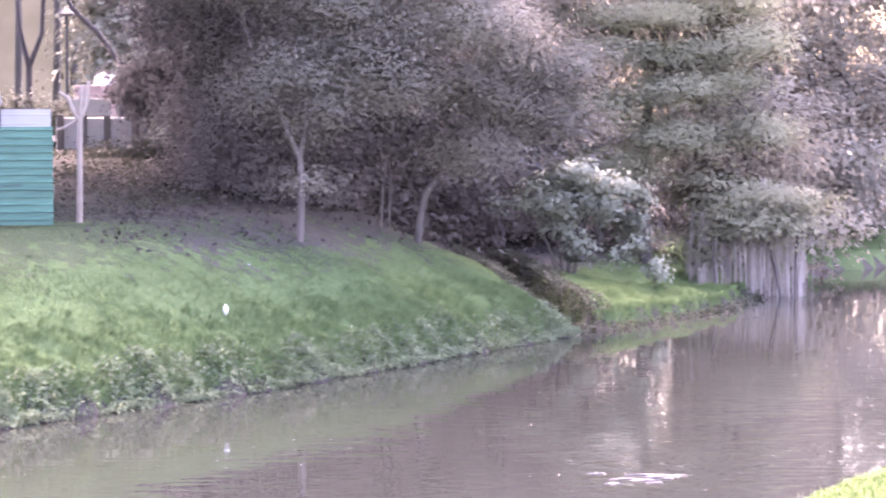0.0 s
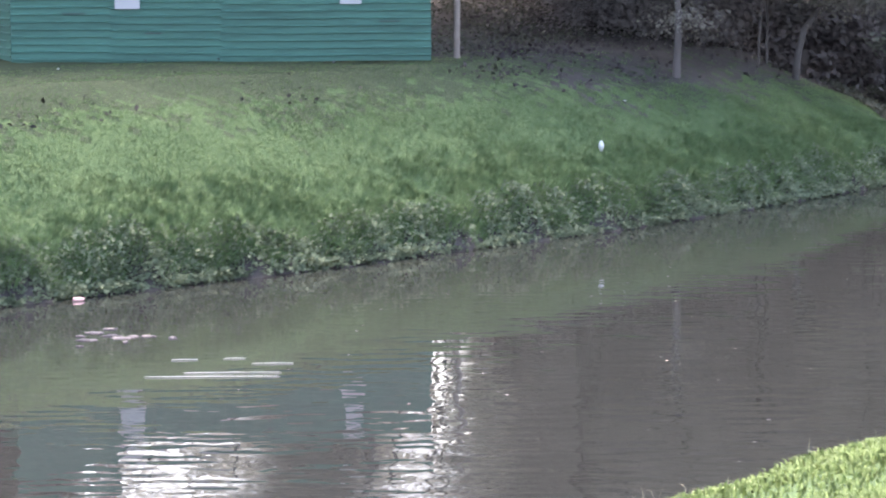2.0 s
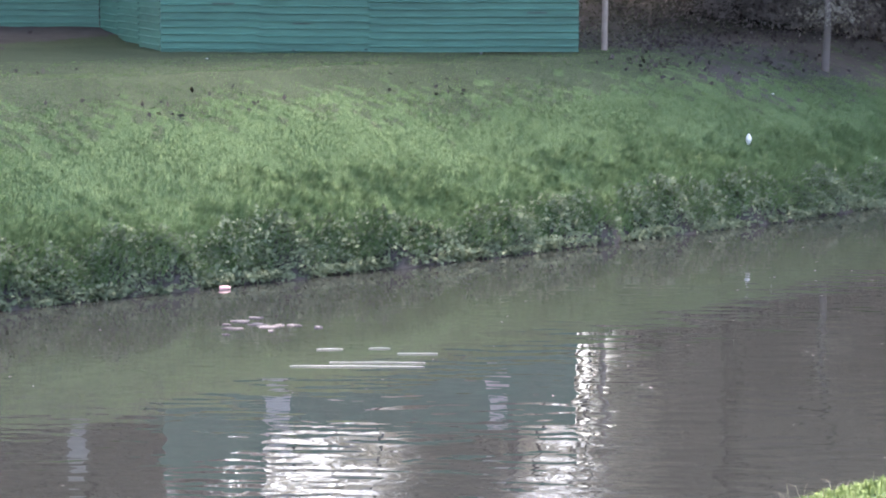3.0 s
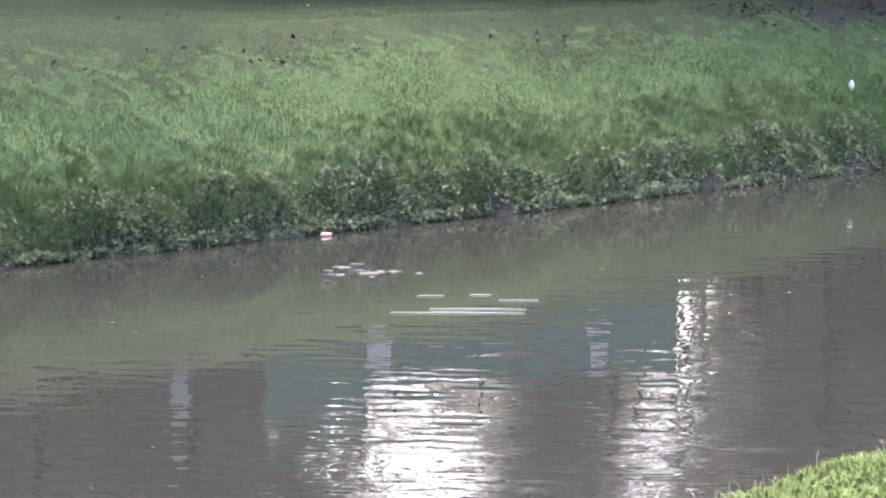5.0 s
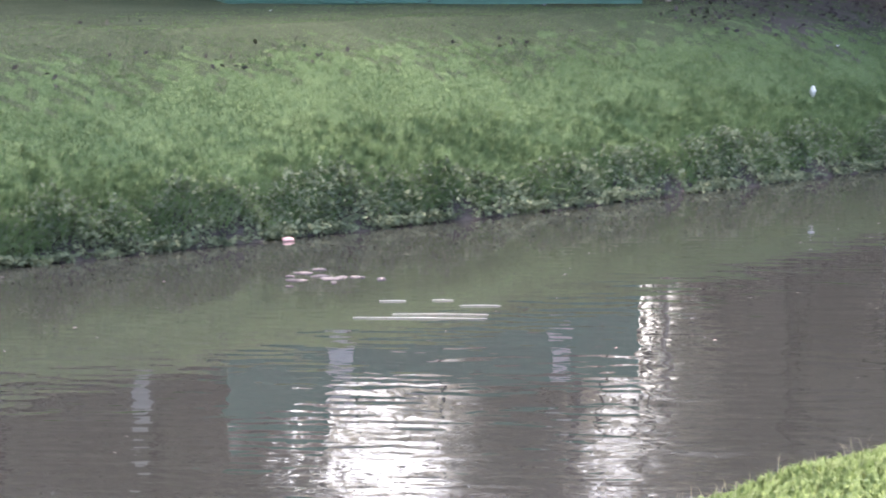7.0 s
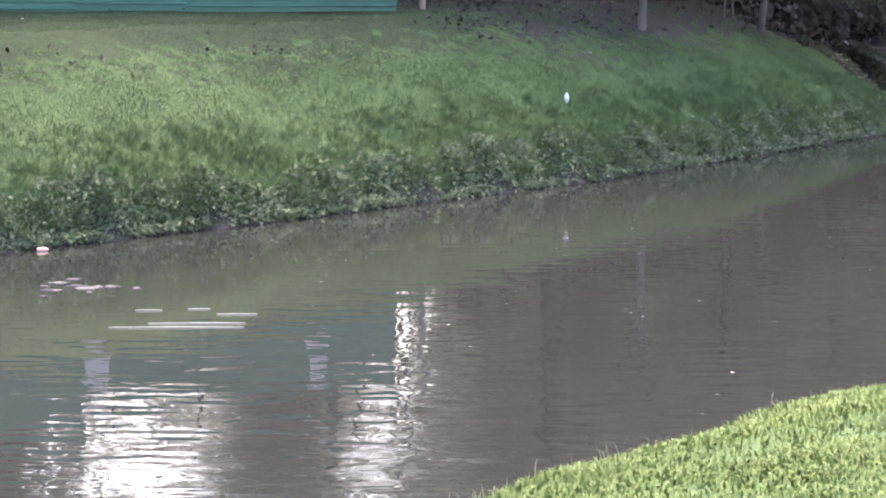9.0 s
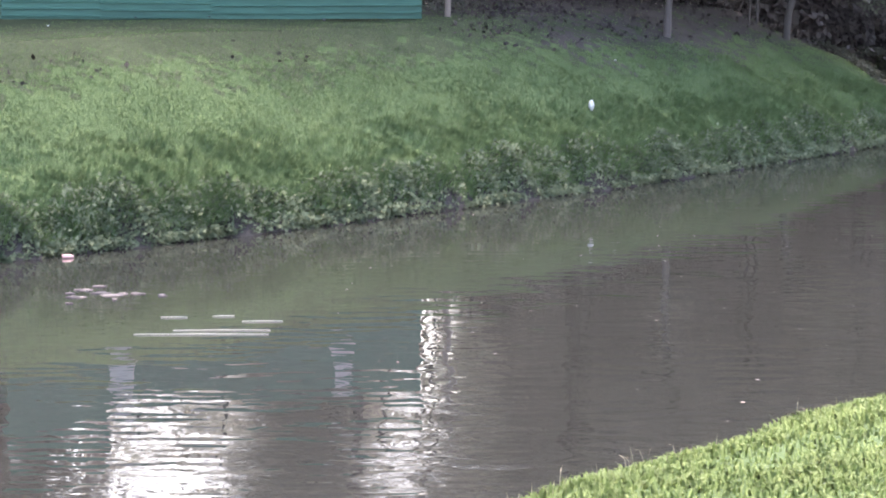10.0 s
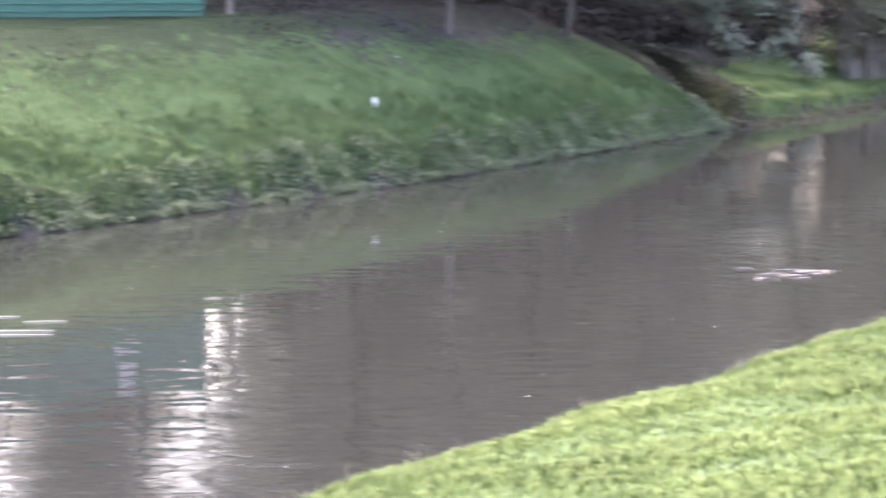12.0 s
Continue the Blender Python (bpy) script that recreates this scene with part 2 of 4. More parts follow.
def leaves(rng, at, size, droop=0.3, width=0.45, out=None, face=0.0):
    """A leaf for each place: a folded diamond of two faces. face: how far the leaves turn their tops outwards and up."""
    n = len(at)
    loose = rng.normal(size=(n, 3))
    if face:
        top = loose * (1 - face) + np.array([0, 0, 0.75]) * face
        if out is not None:
            top = top + out * face
        top = unit(top)
        way = rng.normal(size=(n, 3)) + (out if out is not None else 0)
        way[:, 2] -= droop
        way = unit(way - top * (way * top).sum(1, keepdims=True))
        cross = np.cross(top, way)
    else:
        way = loose + (1.2 * out if out is not None else 0)
        way[:, 2] -= droop
        way = unit(way)
        cross = unit(np.cross(way, rng.normal(size=(n, 3))))
    up = np.cross(cross, way)
    s = (size * rng.uniform(0.6, 1.3, n))[:, None]
    mid = at + way * s * 0.5 - up * s * 0.08
    v = np.stack([at, mid + cross * s * width * 0.5 + up * s * 0.05, at + way * s, mid - cross * s * width * 0.5 + up * s * 0.05], 1)
    i = np.arange(n)[:, None] * 4
    return v.reshape(-1, 3), np.concatenate([i + [0, 1, 2], i + [0, 2, 3]])


def blades(rng, x, y, z, tall, wide, lean=0.5, combed=0.0):
    """A bent grass blade at each place: three faces. combed: how far all of them lean down the bank."""
    n = len(x)
    at = np.stack([x, y, z], 1)
    a = rng.uniform(0, 2 * math.pi, n)
    side_way = np.stack([np.cos(a), np.sin(a), 0 * a], 1)
    bend = np.stack([-np.sin(a), np.cos(a), 0 * a], 1) * rng.uniform(-lean, lean, n)[:, None] + combed * np.array([0.9, -0.4, 0])
    t = (tall * rng.uniform(0.5, 1.25, n))[:, None]
    w = np.broadcast_to(np.asarray(wide, float), (n,))[:, None]
    up = np.array([0, 0, 1.0])
    mid = at + (up * 0.6 + bend * 0.4) * t
    v = np.stack([at - side_way * w / 2 - up * 0.02, at + side_way * w / 2 - up * 0.02, mid + side_way * w * 0.4, at + (up * (1 - 0.25 * np.abs(bend).sum(1, keepdims=True)) + bend) * t, mid - side_way * w * 0.4], 1)
    i = np.arange(n)[:, None] * 5
    return v.reshape(-1, 3), np.concatenate([i + [0, 1, 2], i + [0, 2, 4], i + [4, 2, 3]])


# ---- the lie of the land ----
# Far waterline and near brow, in plan
FAR = np.array([(-75.0, -38.0), (-8.15, 34.6), (-4.72, 38.35), (-1.6, 41.7), (3.4, 47.9), (10.8, 59.2), (15.2, 65.9), (17.0, 71.0), (20.5, 80.0), (31.0, 88.0), (120.0, 104.0)])
BROW = np.array([(-60.0, -72.0), (-8.1, 1.0), (0.3, 12.8), (4.1, 18.2), (20.0, 42.0), (40.0, 60.0), (130.0, 84.0)])
DITCH = np.array([(12.0, 58.0), (10.6, 60.0), (9.9, 64.0), (9.6, 67.5), (9.5, 69.0)])


def side(x, y, line):
    """Signed distance to a line in plan, above zero on its left."""
    best, sign = np.full(np.shape(x), 1e9), np.ones(np.shape(x))
    for (ax, ay), (bx, by) in zip(line[:-1], line[1:]):
        dx, dy = bx - ax, by - ay
        u = np.clip(((x - ax) * dx + (y - ay) * dy) / (dx * dx + dy * dy), 0, 1)
        ex, ey = x - ax - u * dx, y - ay - u * dy
        d = np.hypot(ex, ey)
        near = d < best
        best = np.where(near, d, best)
        sign = np.where(near, np.sign(dx * ey - dy * ex), sign)
    return best * sign


def ramp(v, a, b):
    u = np.clip((v - a) / (b - a), 0, 1)
    return u * u * (3 - 2 * u)


def height(x, y):
    """Ground level over the still water."""
    x, y = np.asarray(x, float), np.asarray(y, float)
    s = side(x, y, FAR)
    a = (x + 1.6) * 0.65 + (y - 42.3) * 0.76
    # a lumpy water's edge, scalloped along the mound
    s = s + (0.07 * np.sin(2.9 * a) + 0.06 * np.sin(6.7 * a + 1.0) + 0.22 * np.sin(6.6 * a) * ramp(a, 22.5, 24)) * (1 - ramp(np.abs(s), 0.7, 1.6))
    top = np.interp(a, [-60, 9, 14, 19.5, 22.5, 27, 60], [1.0, 1.0, 0.97, 0.88, 0.65, 0.45, 0.5])
    top = top + (1 - top) * ramp(s, 6, 11) * ramp(-x, -6, -2)
    bank = np.interp(s, [-3, 0, 0.08, 0.32, 0.6, 1.6, 3.2, 4.7, 8, 30], [-0.9, 0.0, 0.16, 0.46, 0.66, 1.2, 2.02, 2.54, 2.54, 2.7]) * top
    bank = np.where((a > 22.3) & (s > 0), np.maximum(bank, np.minimum(0.32, 2.2 * s)), bank)
    bank = bank + ramp(y, 53, 72) * 1.1 * ramp(-x, -9, -3) * (s > 0)
    bank = bank + ramp(s, 4, 14) * 1.2 * ramp(x, 9, 14)
    d = np.abs(side(x, y, DITCH))
    floor = np.interp(y, [58, 60, 65, 70], [-0.3, -0.15, 0.3, 2.2])
    cut = floor + np.clip(d - 0.5, 0, None) * 4.5
    bank = np.where((y > 56) & (y < 80), np.minimum(bank, np.maximum(cut, -0.9)), bank)
    n = -side(x, y, BROW)
    near = np.interp(n, [-4.5, -2.5, -0.5, 0, 0.6, 7, 40], [-0.9, 0.0, 1.6, 1.88, 2.02, 3.0, 3.3])
    return np.maximum(np.maximum(bank, near), -0.9)


WAVES = [(a * 2.4, f, p) for a, f, p in zip(range(14), (1.1, 1.5, 1.9, 2.4, 3.1, 3.9, 4.8, 5.9, 7.1, 8.6, 10.2, 11.9, 13.5, 15.0), (0.3, 1.7, 2.9, 0.8, 4.1, 5.5, 2.2, 3.3, 1.1, 0.4, 5.1, 2.7, 4.6, 1.9))]


def lumps(x, y):
    """Unevenness of the turf: hummocks and hollows of many sizes."""
    total = 0
    for a, f, p in WAVES:
        total = total + np.sin(f * (x * math.cos(a) + y * math.sin(a)) + p) * 0.05 / f ** 0.75
    return total


def turf(x, y):
    """Ground level with its hummocks: rough on the slope, smoother on the flat tops."""
    s = side(x, y, FAR)
    rough = np.interp(s, [-0.1, 0.3, 1.5, 2.4, 5.0, 9], [0, 1.3, 1.4, 0.6, 0.25, 0.25]) * (s > -0.1) + 0.35 * (s < -5)
    h = height(x, y)
    return h + lumps(x, y) * rough * (h > 0.05)


def ground_at(x, y):
    return float(turf(np.asarray(x, float), np.asarray(y, float)))


def build_ground():
    far = np.array([800, 500, 300, 200, 140, 100, 70, 52])
    xs = np.concatenate([-far, np.arange(-40, -14, 0.5), np.arange(-14, 19, 0.16), np.arange(19, 36, 0.5), far[::-1] - 10])
    ys = np.concatenate([-far, np.arange(-40, 0, 2.0), np.arange(0, 33, 0.4), np.arange(33, 70, 0.16), np.arange(70, 96, 0.5), np.array([98, 102, 108, 118, 135, 160, 200, 260, 360, 520, 900])])
    gx, gy = np.meshgrid(xs, ys)
    gz = turf(gx, gy)
    nx, ny = len(xs), len(ys)
    i = (np.arange(ny - 1)[:, None] * nx + np.arange(nx - 1)[None]).ravel()
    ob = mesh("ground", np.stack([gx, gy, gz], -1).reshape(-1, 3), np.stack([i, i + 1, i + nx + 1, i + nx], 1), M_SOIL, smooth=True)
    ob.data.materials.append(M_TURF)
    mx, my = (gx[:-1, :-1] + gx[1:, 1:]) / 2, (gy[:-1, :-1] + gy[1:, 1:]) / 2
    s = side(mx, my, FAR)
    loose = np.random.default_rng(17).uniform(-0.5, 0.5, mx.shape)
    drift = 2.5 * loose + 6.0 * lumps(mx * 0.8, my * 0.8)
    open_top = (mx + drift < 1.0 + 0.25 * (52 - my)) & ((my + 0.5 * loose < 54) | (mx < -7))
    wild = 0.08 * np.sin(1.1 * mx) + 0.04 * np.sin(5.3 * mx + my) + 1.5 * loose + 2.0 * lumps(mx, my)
    # Slope turf stops where the bank top's shade begins; darker turf follows.
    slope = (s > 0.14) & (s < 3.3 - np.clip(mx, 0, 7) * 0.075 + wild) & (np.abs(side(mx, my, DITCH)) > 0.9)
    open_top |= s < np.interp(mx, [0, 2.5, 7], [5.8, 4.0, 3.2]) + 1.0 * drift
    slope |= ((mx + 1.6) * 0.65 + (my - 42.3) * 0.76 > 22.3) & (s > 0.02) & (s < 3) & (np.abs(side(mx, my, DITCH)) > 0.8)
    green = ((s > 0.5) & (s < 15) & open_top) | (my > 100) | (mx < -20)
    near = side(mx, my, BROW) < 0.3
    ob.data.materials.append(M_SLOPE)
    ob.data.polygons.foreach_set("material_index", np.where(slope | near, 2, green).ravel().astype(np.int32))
    tagged(ob, "earth banks of the canal under grass and leaf litter", "ground", kind="structure")


build_ground()
water = mesh("water", [(-700, -700, 0), (700, -700, 0), (700, 700, 0), (-700, 700, 0)], [(0, 1, 2, 3)], M_WATER)
tagged(water, "murky olive canal water with small ripples", "water", kind="structure")


# ---- corrugated hoardings ----
def corrugated(width, tall, pitch=0.132, depth=0.03, thick=0.004):
    """A sheet with level ribs: flat pans with a raised rib at each step. Front faces -y."""
    prof = []
    z = 0.0
    while z < tall - 0.01:
        for f, d in ((0.0, 0), (0.68, 0), (0.72, 1), (0.82, 1), (0.9, 0)):
            if z + f * pitch < tall:
                prof.append((-d * depth, z + f * pitch))
        z += pitch
    prof.append((0.0, tall))
    n = len(prof)
    verts = [(x, y + off, zz) for off in (0.0, thick) for x in (0.0, width) for y, zz in prof]
    faces = []
    for o, flip in ((0, False), (2 * n, True)):
        for k in range(n - 1):
            q = (o + k, o + n + k, o + n + k + 1, o + k + 1)
            faces.append(q[::-1] if flip else q)
    for o in (0, n):
        for k in range(n - 1):
            faces.append((o + k, o + k + 1, o + 2 * n + k + 1, o + 2 * n + k))
    faces += [(0, n, 3 * n, 2 * n), (n - 1, 2 * n - 1, 4 * n - 1, 3 * n - 1)]
    return verts, faces


def hoarding(label, ends, drops, tops, mat, widths, sheet_label="", group="hoardings", posts=True):
    """A run of sheets from one end to the other on steel posts; drops and tops: foot and head of each sheet."""
    (ax, ay), (bx, by) = ends
    turn = math.degrees(math.atan2(by - ay, bx - ax))
    root = thing("hoarding", ax, ay, 0, label, "hoarding", group, turn)
    x = 0.0
    for k, (w, lo, hi) in enumerate(zip(widths, drops, tops)):
        v, f = corrugated(w + 0.04, hi - lo)
        s = mesh("sheet", v, f, mat, root, sheet_label)
        s.matrix_local = pose(x - 0.02, -0.006 * (k % 2), lo, 0, 0.12 if k % 3 == 1 else 0.0, 0)
        if posts:
            p = part("post", box(0.05, 0.05, hi - lo + 0.3, x + 0.05, 0.05, lo - 0.3, 0.005), M_STEEL, root)
        x += w
    if posts:
        part("rail", box(x, 0.04, 0.04, x / 2, 0.09, min(tops) - 0.25, 0.004), M_STEEL, root)
    return root


front = hoarding("weathered green corrugated metal hoarding along the bank top", ((-7.42, 52.3), (0.0, 52.5)), (2.50, 2.47, 2.55, 2.56), (5.3, 4.35, 4.33, 4.30), M_GREEN, (1.75, 1.95, 1.95, 1.77))
hoarding("green corrugated hoarding wing running back from the corner", ((-9.45, 58.0), (-7.45, 52.36)), (2.72, 2.62, 2.55), (4.6, 4.5, 4.4), M_GREEN, (1.98, 2.0, 2.0))
hoarding("green corrugated hoarding set back behind the wing", ((-15.5, 58.6), (-9.5, 58.05)), (2.8, 2.8, 2.78), (4.7, 4.7, 4.68), M_GREEN, (2.0, 2.0, 2.02))
for x, z, w, h in ((2.46, 4.0, 0.025, 0.31), (4.52, 3.72, 0.025, 0.12), (4.76, 3.71, 0.5, 0.022), (2.5, 3.05, 0.3, 0.015), (6.7, 3.25, 0.35, 0.015), (1.1, 3.4, 0.4, 0.015)):
    part("slit", box(w, 0.006, h, x, -0.04, z, 0), M_LAMP, front, "dark slit at a bent seam")
PANELS = ((-7.35, -5.62, 5.58, M_WHITE, "white corrugated metal panel behind the green hoarding", (), ()),
          (-5.55, -3.99, 5.52, M_WHITE, "tall white corrugated metal panel with a leaning stay", ((-5.6, 5.9), (-4.85, 4.82)), ((-5.55, 5.2, -5.02, 4.25),)),
          (-3.88, -2.8, 5.24, M_WHITE, "white corrugated metal panel beside the blue one", ((-3.95, 5.9), (-3.58, 4.7)), ()),
          (-2.78, -2.12, 5.16, M_BLUE, "plain blue painted metal panel", (), ()),
          (-2.09, -1.03, 5.24, M_WHITE, "white corrugated metal panel with a bent stay and torn edge", ((-1.25, 5.14),), ((-1.25, 4.94, -1.54, 4.25),)),
          (-10.42, -10.08, 6.7, M_WHITE, "tall narrow white corrugated metal panel behind the wing", (), ()),
          (-1.0, -0.02, 4.61, M_WHITE, "low white corrugated metal panel at the hoarding's end", ((-1.02, 4.66),), ()))
for x0, x1, hi, mat, label, posts, stays in PANELS:
    root = thing("panel", x0, 58.3 if x0 > -9 else 59.4, 0, label, "metal panel", "panels behind the hoarding")
    v, f = corrugated(x1 - x0, hi - 2.5, 0.17, 0.012)
    sh = mesh("sheet", v, f, mat, root)
    sh.location = (0, 0, 2.5)
    for px, pz in posts:
        part("post", box(0.06, 0.06, pz - 2.4, px - x0, -0.06, 2.4, 0.006), M_LAMP, root)
    for ax, az, bx, bz in stays:
        tube("stay", [(ax - x0, -0.1, az), ((ax + bx) / 2 - x0, -0.25, (az + bz) / 2), (2 * bx - ax - x0, -0.5, 2 * bz - az)], [0.03] * 3, M_LAMP, root)
    if "torn" in label:
        bm = bmesh.new()
        flap = [bm.verts.new(p) for p in ((1.06, -0.02, 2.15), (1.14, -0.05, 2.28), (1.1, -0.06, 2.36), (1.06, -0.02, 2.5))]
        bm.faces.new(flap)
        bmesh.ops.solidify(bm, geom=bm.faces[:], thickness=0.004)
        bmesh.ops.translate(bm, vec=(0, 0, 2.5), verts=bm.verts[:])
        part("flap", bm, mat, root, "bent corner of the sheet")


def notice(x, y, z, w, h, lines, turn=1.5):
    root = thing("notice", x, y, z, "white paper notice fixed to the green hoarding" + (" with faded print" if lines else ""), "notice", "notices on the hoarding", turn)
    part("sheet", box(w, 0.006, h, 0, 0, 0, 0.002), M_PAPER, root)
    for k in range(lines):
        part("printed_bar", box(w * (0.7 if k % 2 else 0.55), 0.002, 0.022, 0, -0.006, h * (0.18 + 0.2 * k), 0), M_INK, root)


notice(-5.37, 52.29, 3.49, 0.44, 0.50, 0)
notice(-1.41, 52.41, 3.57, 0.38, 0.48, 4)


# ---- grass, creepers and litter ----
def upward(rng, x, y, each, loose=0.25):
    """Shading normals of turf: square to the slope, a little loose."""
    e = 0.12
    n = np.stack([turf(x - e, y) - turf(x + e, y), turf(x, y - e) - turf(x, y + e), np.full(len(x), 2 * e)], 1)
    return np.repeat(unit(unit(n) + rng.normal(size=n.shape) * loose), each, axis=0)


def scatter(rng, n, x0, x1, y0, y1, keep):
    x, y = rng.uniform(x0, x1, n), rng.uniform(y0, y1, n)
    k = keep(x, y)
    return x[k], y[k]


def clumps(x, y, f=1.0):
    """A patchy value between 0 and 1."""
    return np.clip(0.5 + 5.0 * lumps(y * f * 1.3 + 3.0, x * f * 1.3 - 5.0), 0, 1)


def along_far(rng, n, lo, hi):
    """Places along the far waterline in view, and how far up the bank they are."""
    seg = FAR[1:-2]
    a = np.concatenate([[seg[0] + (seg[0] - seg[1]) * 1.5], seg])
    d = np.hypot(*np.diff(a, axis=0).T)
    u = rng.uniform(0, d.sum(), n)
    run = np.concatenate([[0], np.cumsum(d)])
    s = rng.uniform(lo, hi, n)
    x, y = np.interp(u, run, a[:, 0]), np.interp(u, run, a[:, 1])
    return x - 0.76 * s, y + 0.65 * s, s


def bank_grass():
    rng = np.random.default_rng(11)
    x, y = scatter(rng, 1500000, -13, 18, 33, 70, lambda x, y: (side(x, y, FAR) > np.where(x > 11, -0.15, 0.06)) & (side(x, y, FAR) < 9.5) & (height(x, y) > -0.03) & (np.abs(x / y + 0.01) < 0.31)
                   & (np.abs(side(x, y, DITCH)) > 0.9))
    s = side(x, y, FAR)
    # turf thins out towards the litter under the trees
    thin = np.interp(s + np.clip(x, 0, 7) * 0.075 + 0.08 * np.sin(1.1 * x) + 0.05 * np.sin(3.7 * x + y), [0, 2.5, 3.2, 4.0, 5.5, 9.5], [1, 1, 0.6, 0.25, 0.12, 0.05]) * np.where(s > 3.2, np.interp(x, [0, 2.5], [1, 0.2]), 1)
    k = rng.uniform(0, 1, len(x)) < thin * (0.7 + 0.3 * clumps(x, y))
    x, y, s = x[k], y[k], s[k]
    tall = np.interp(s, [0.2, 0.9, 2, 5], [0.13, 0.075, 0.032, 0.022]) * (0.6 + 0.8 * clumps(x * 1.7, y * 1.7))
    # the mown upper slope, and the unmown foot of the bank with its tufts
    low = s + 0.5 * (clumps(x * 0.8, y * 0.8) - 0.5) + rng.normal(size=len(x)) * 0.15 < 1.2
    v, f = blades(rng, x[~low], y[~low], turf(x[~low], y[~low]), tall[~low], 0.018, 1.3, 0.6)
    tagged(mesh("bank_grass", v, f, M_GRASS, normals=upward(rng, x[~low], y[~low], 5, 0.1)), "mown green turf on the sloping canal bank", "grass", kind="stuff")
    x, y = x[low], y[low]
    v, f = blades(rng, x, y, turf(x, y), tall[low], 0.018, 1.3, 0.6)
    tx, ty, ts = along_far(rng, 9000, 0.08, 1.9)
    k = rng.uniform(0, 1, len(tx)) < clumps(tx * 0.8, ty * 0.8) * np.interp(ts, [0.1, 0.6, 1.2, 1.9], [1, 0.9, 0.45, 0.1])
    tx, ty = np.repeat(tx[k], 16), np.repeat(ty[k], 16)
    tx, ty = tx + rng.normal(size=len(tx)) * 0.05, ty + rng.normal(size=len(tx)) * 0.05
    v2, f2 = blades(rng, tx, ty, turf(tx, ty), 0.13, 0.016, 1.0, 0.8)
    nrm = np.concatenate([upward(rng, x, y, 5, 0.15), upward(rng, tx, ty, 5, 0.25)])
    tagged(mesh("tall_grass", np.concatenate([v, v2]), np.concatenate([f, f2 + len(v)]), M_TUFT, normals=nrm), "rough unmown grass in tufts along the foot of the bank", "grass", kind="stuff")


def near_grass():
    rng = np.random.default_rng(12)
    x, y = scatter(rng, 560000, -1.5, 9, 7.5, 27, lambda x, y: (side(x, y, BROW) < 0.1) & (x / y > -0.02) & (x / y < 0.36) & (side(x, y, BROW) > -4.2))
    c = clumps(x * 2.3, y * 2.3)
    k = rng.uniform(0, 1, len(x)) < 0.3 + 0.7 * c
    x, y, c = x[k], y[k], c[k]
    v, f = blades(rng, x, y, turf(x, y), 0.03 + 0.03 * c, 0.013, 1.4)
    tagged(mesh("lawn_grass", v, f, M_NEAR, normals=upward(rng, x, y, 5, 0.5)), "bright yellow-green lawn grass on the near bank", "grass", kind="stuff")
    x, y = scatter(rng, 110000, -3, 10, 8, 28, lambda x, y: np.abs(side(x, y, BROW) - 0.06) < 0.14)
    k = rng.uniform(0, 1, len(x)) < np.clip(clumps(x * 3, y * 3) - 0.35, 0, 1)
    x, y = x[k], y[k]
    v, f = blades(rng, x, y, turf(x, y), 0.11, 0.004, 0.9)
    tagged(mesh("dry_grass_fringe", v, f, M_STEM), "dry seeding grass stems along the near bank's edge", "grass", kind="stuff")


def bank_creeper():
    rng = np.random.default_rng(13)
    x, y, s = along_far(rng, 140000, -0.12, 0.62)
    k = rng.uniform(0, 1, len(x)) < np.interp(s, [-0.12, 0.0, 0.25, 0.45, 0.62], [0.5, 1, 0.7, 0.3, 0.05]) * np.clip(clumps(x * 1.2, y * 1.2) + 0.35, 0.25, 1)
    k &= (np.abs(side(x, y, DITCH)) > 0.7) & (x < 11.3)
    x, y, s = x[k], y[k], s[k]
    z = np.maximum(turf(x, y), 0.02) + rng.uniform(0.0, 0.13, len(x)) * (0.35 + clumps(x * 2, y * 2))
    at = np.stack([x, y, z], 1)
    out = np.broadcast_to(np.array([0.5, -0.6, 0.35]), at.shape)
    v, f = leaves(rng, at, 0.075, 0.3, 0.6, out)
    nrm = unit(np.array([0.45, -0.5, 0.7]) + rng.normal(size=at.shape) * 0.3)
    tagged(mesh("creeper", v, f, M_CREEPER, normals=np.repeat(nrm, 4, axis=0)), "grey-green creepers hanging over the waterline", "creeper", kind="stuff")


def litter():
    rng = np.random.default_rng(14)
    x, y = scatter(rng, 260000, -15, 14, 38, 76, lambda x, y: (side(x, y, FAR) > 2.9) & (side(x, y, FAR) < 24) & (np.abs(x / y + 0.01) < 0.31))
    s = side(x, y, FAR)
    k = rng.uniform(0, 1, len(x)) < np.interp(x, [0.2, 1.2], [0, 1]) * np.interp(s, [3.0, 4.0, 12], [0.0, 0.22, 0.2]) * clumps(x, y) ** 0.7 + np.interp(x, [-0.5, 0.5], [1, 0]) * np.interp(s, [2.9, 3.5, 4.0, 4.8, 9], [0.0, 0.12, 0.05, 0.008, 0.004]) * clumps(x * 0.9, y * 0.9) ** 2.5
    x, y = x[k], y[k]
    at = np.stack([x, y, turf(x, y) + rng.uniform(0.01, 0.06, len(x))], 1)
    v, f = leaves(rng, at, 0.095, -0.2, 0.6)
    tagged(mesh("leaf_litter", v, f, M_LITTER, normals=upward(rng, x, y, 4, 0.4)), "brown dead leaves strewn under the trees", "leaf litter", kind="stuff")


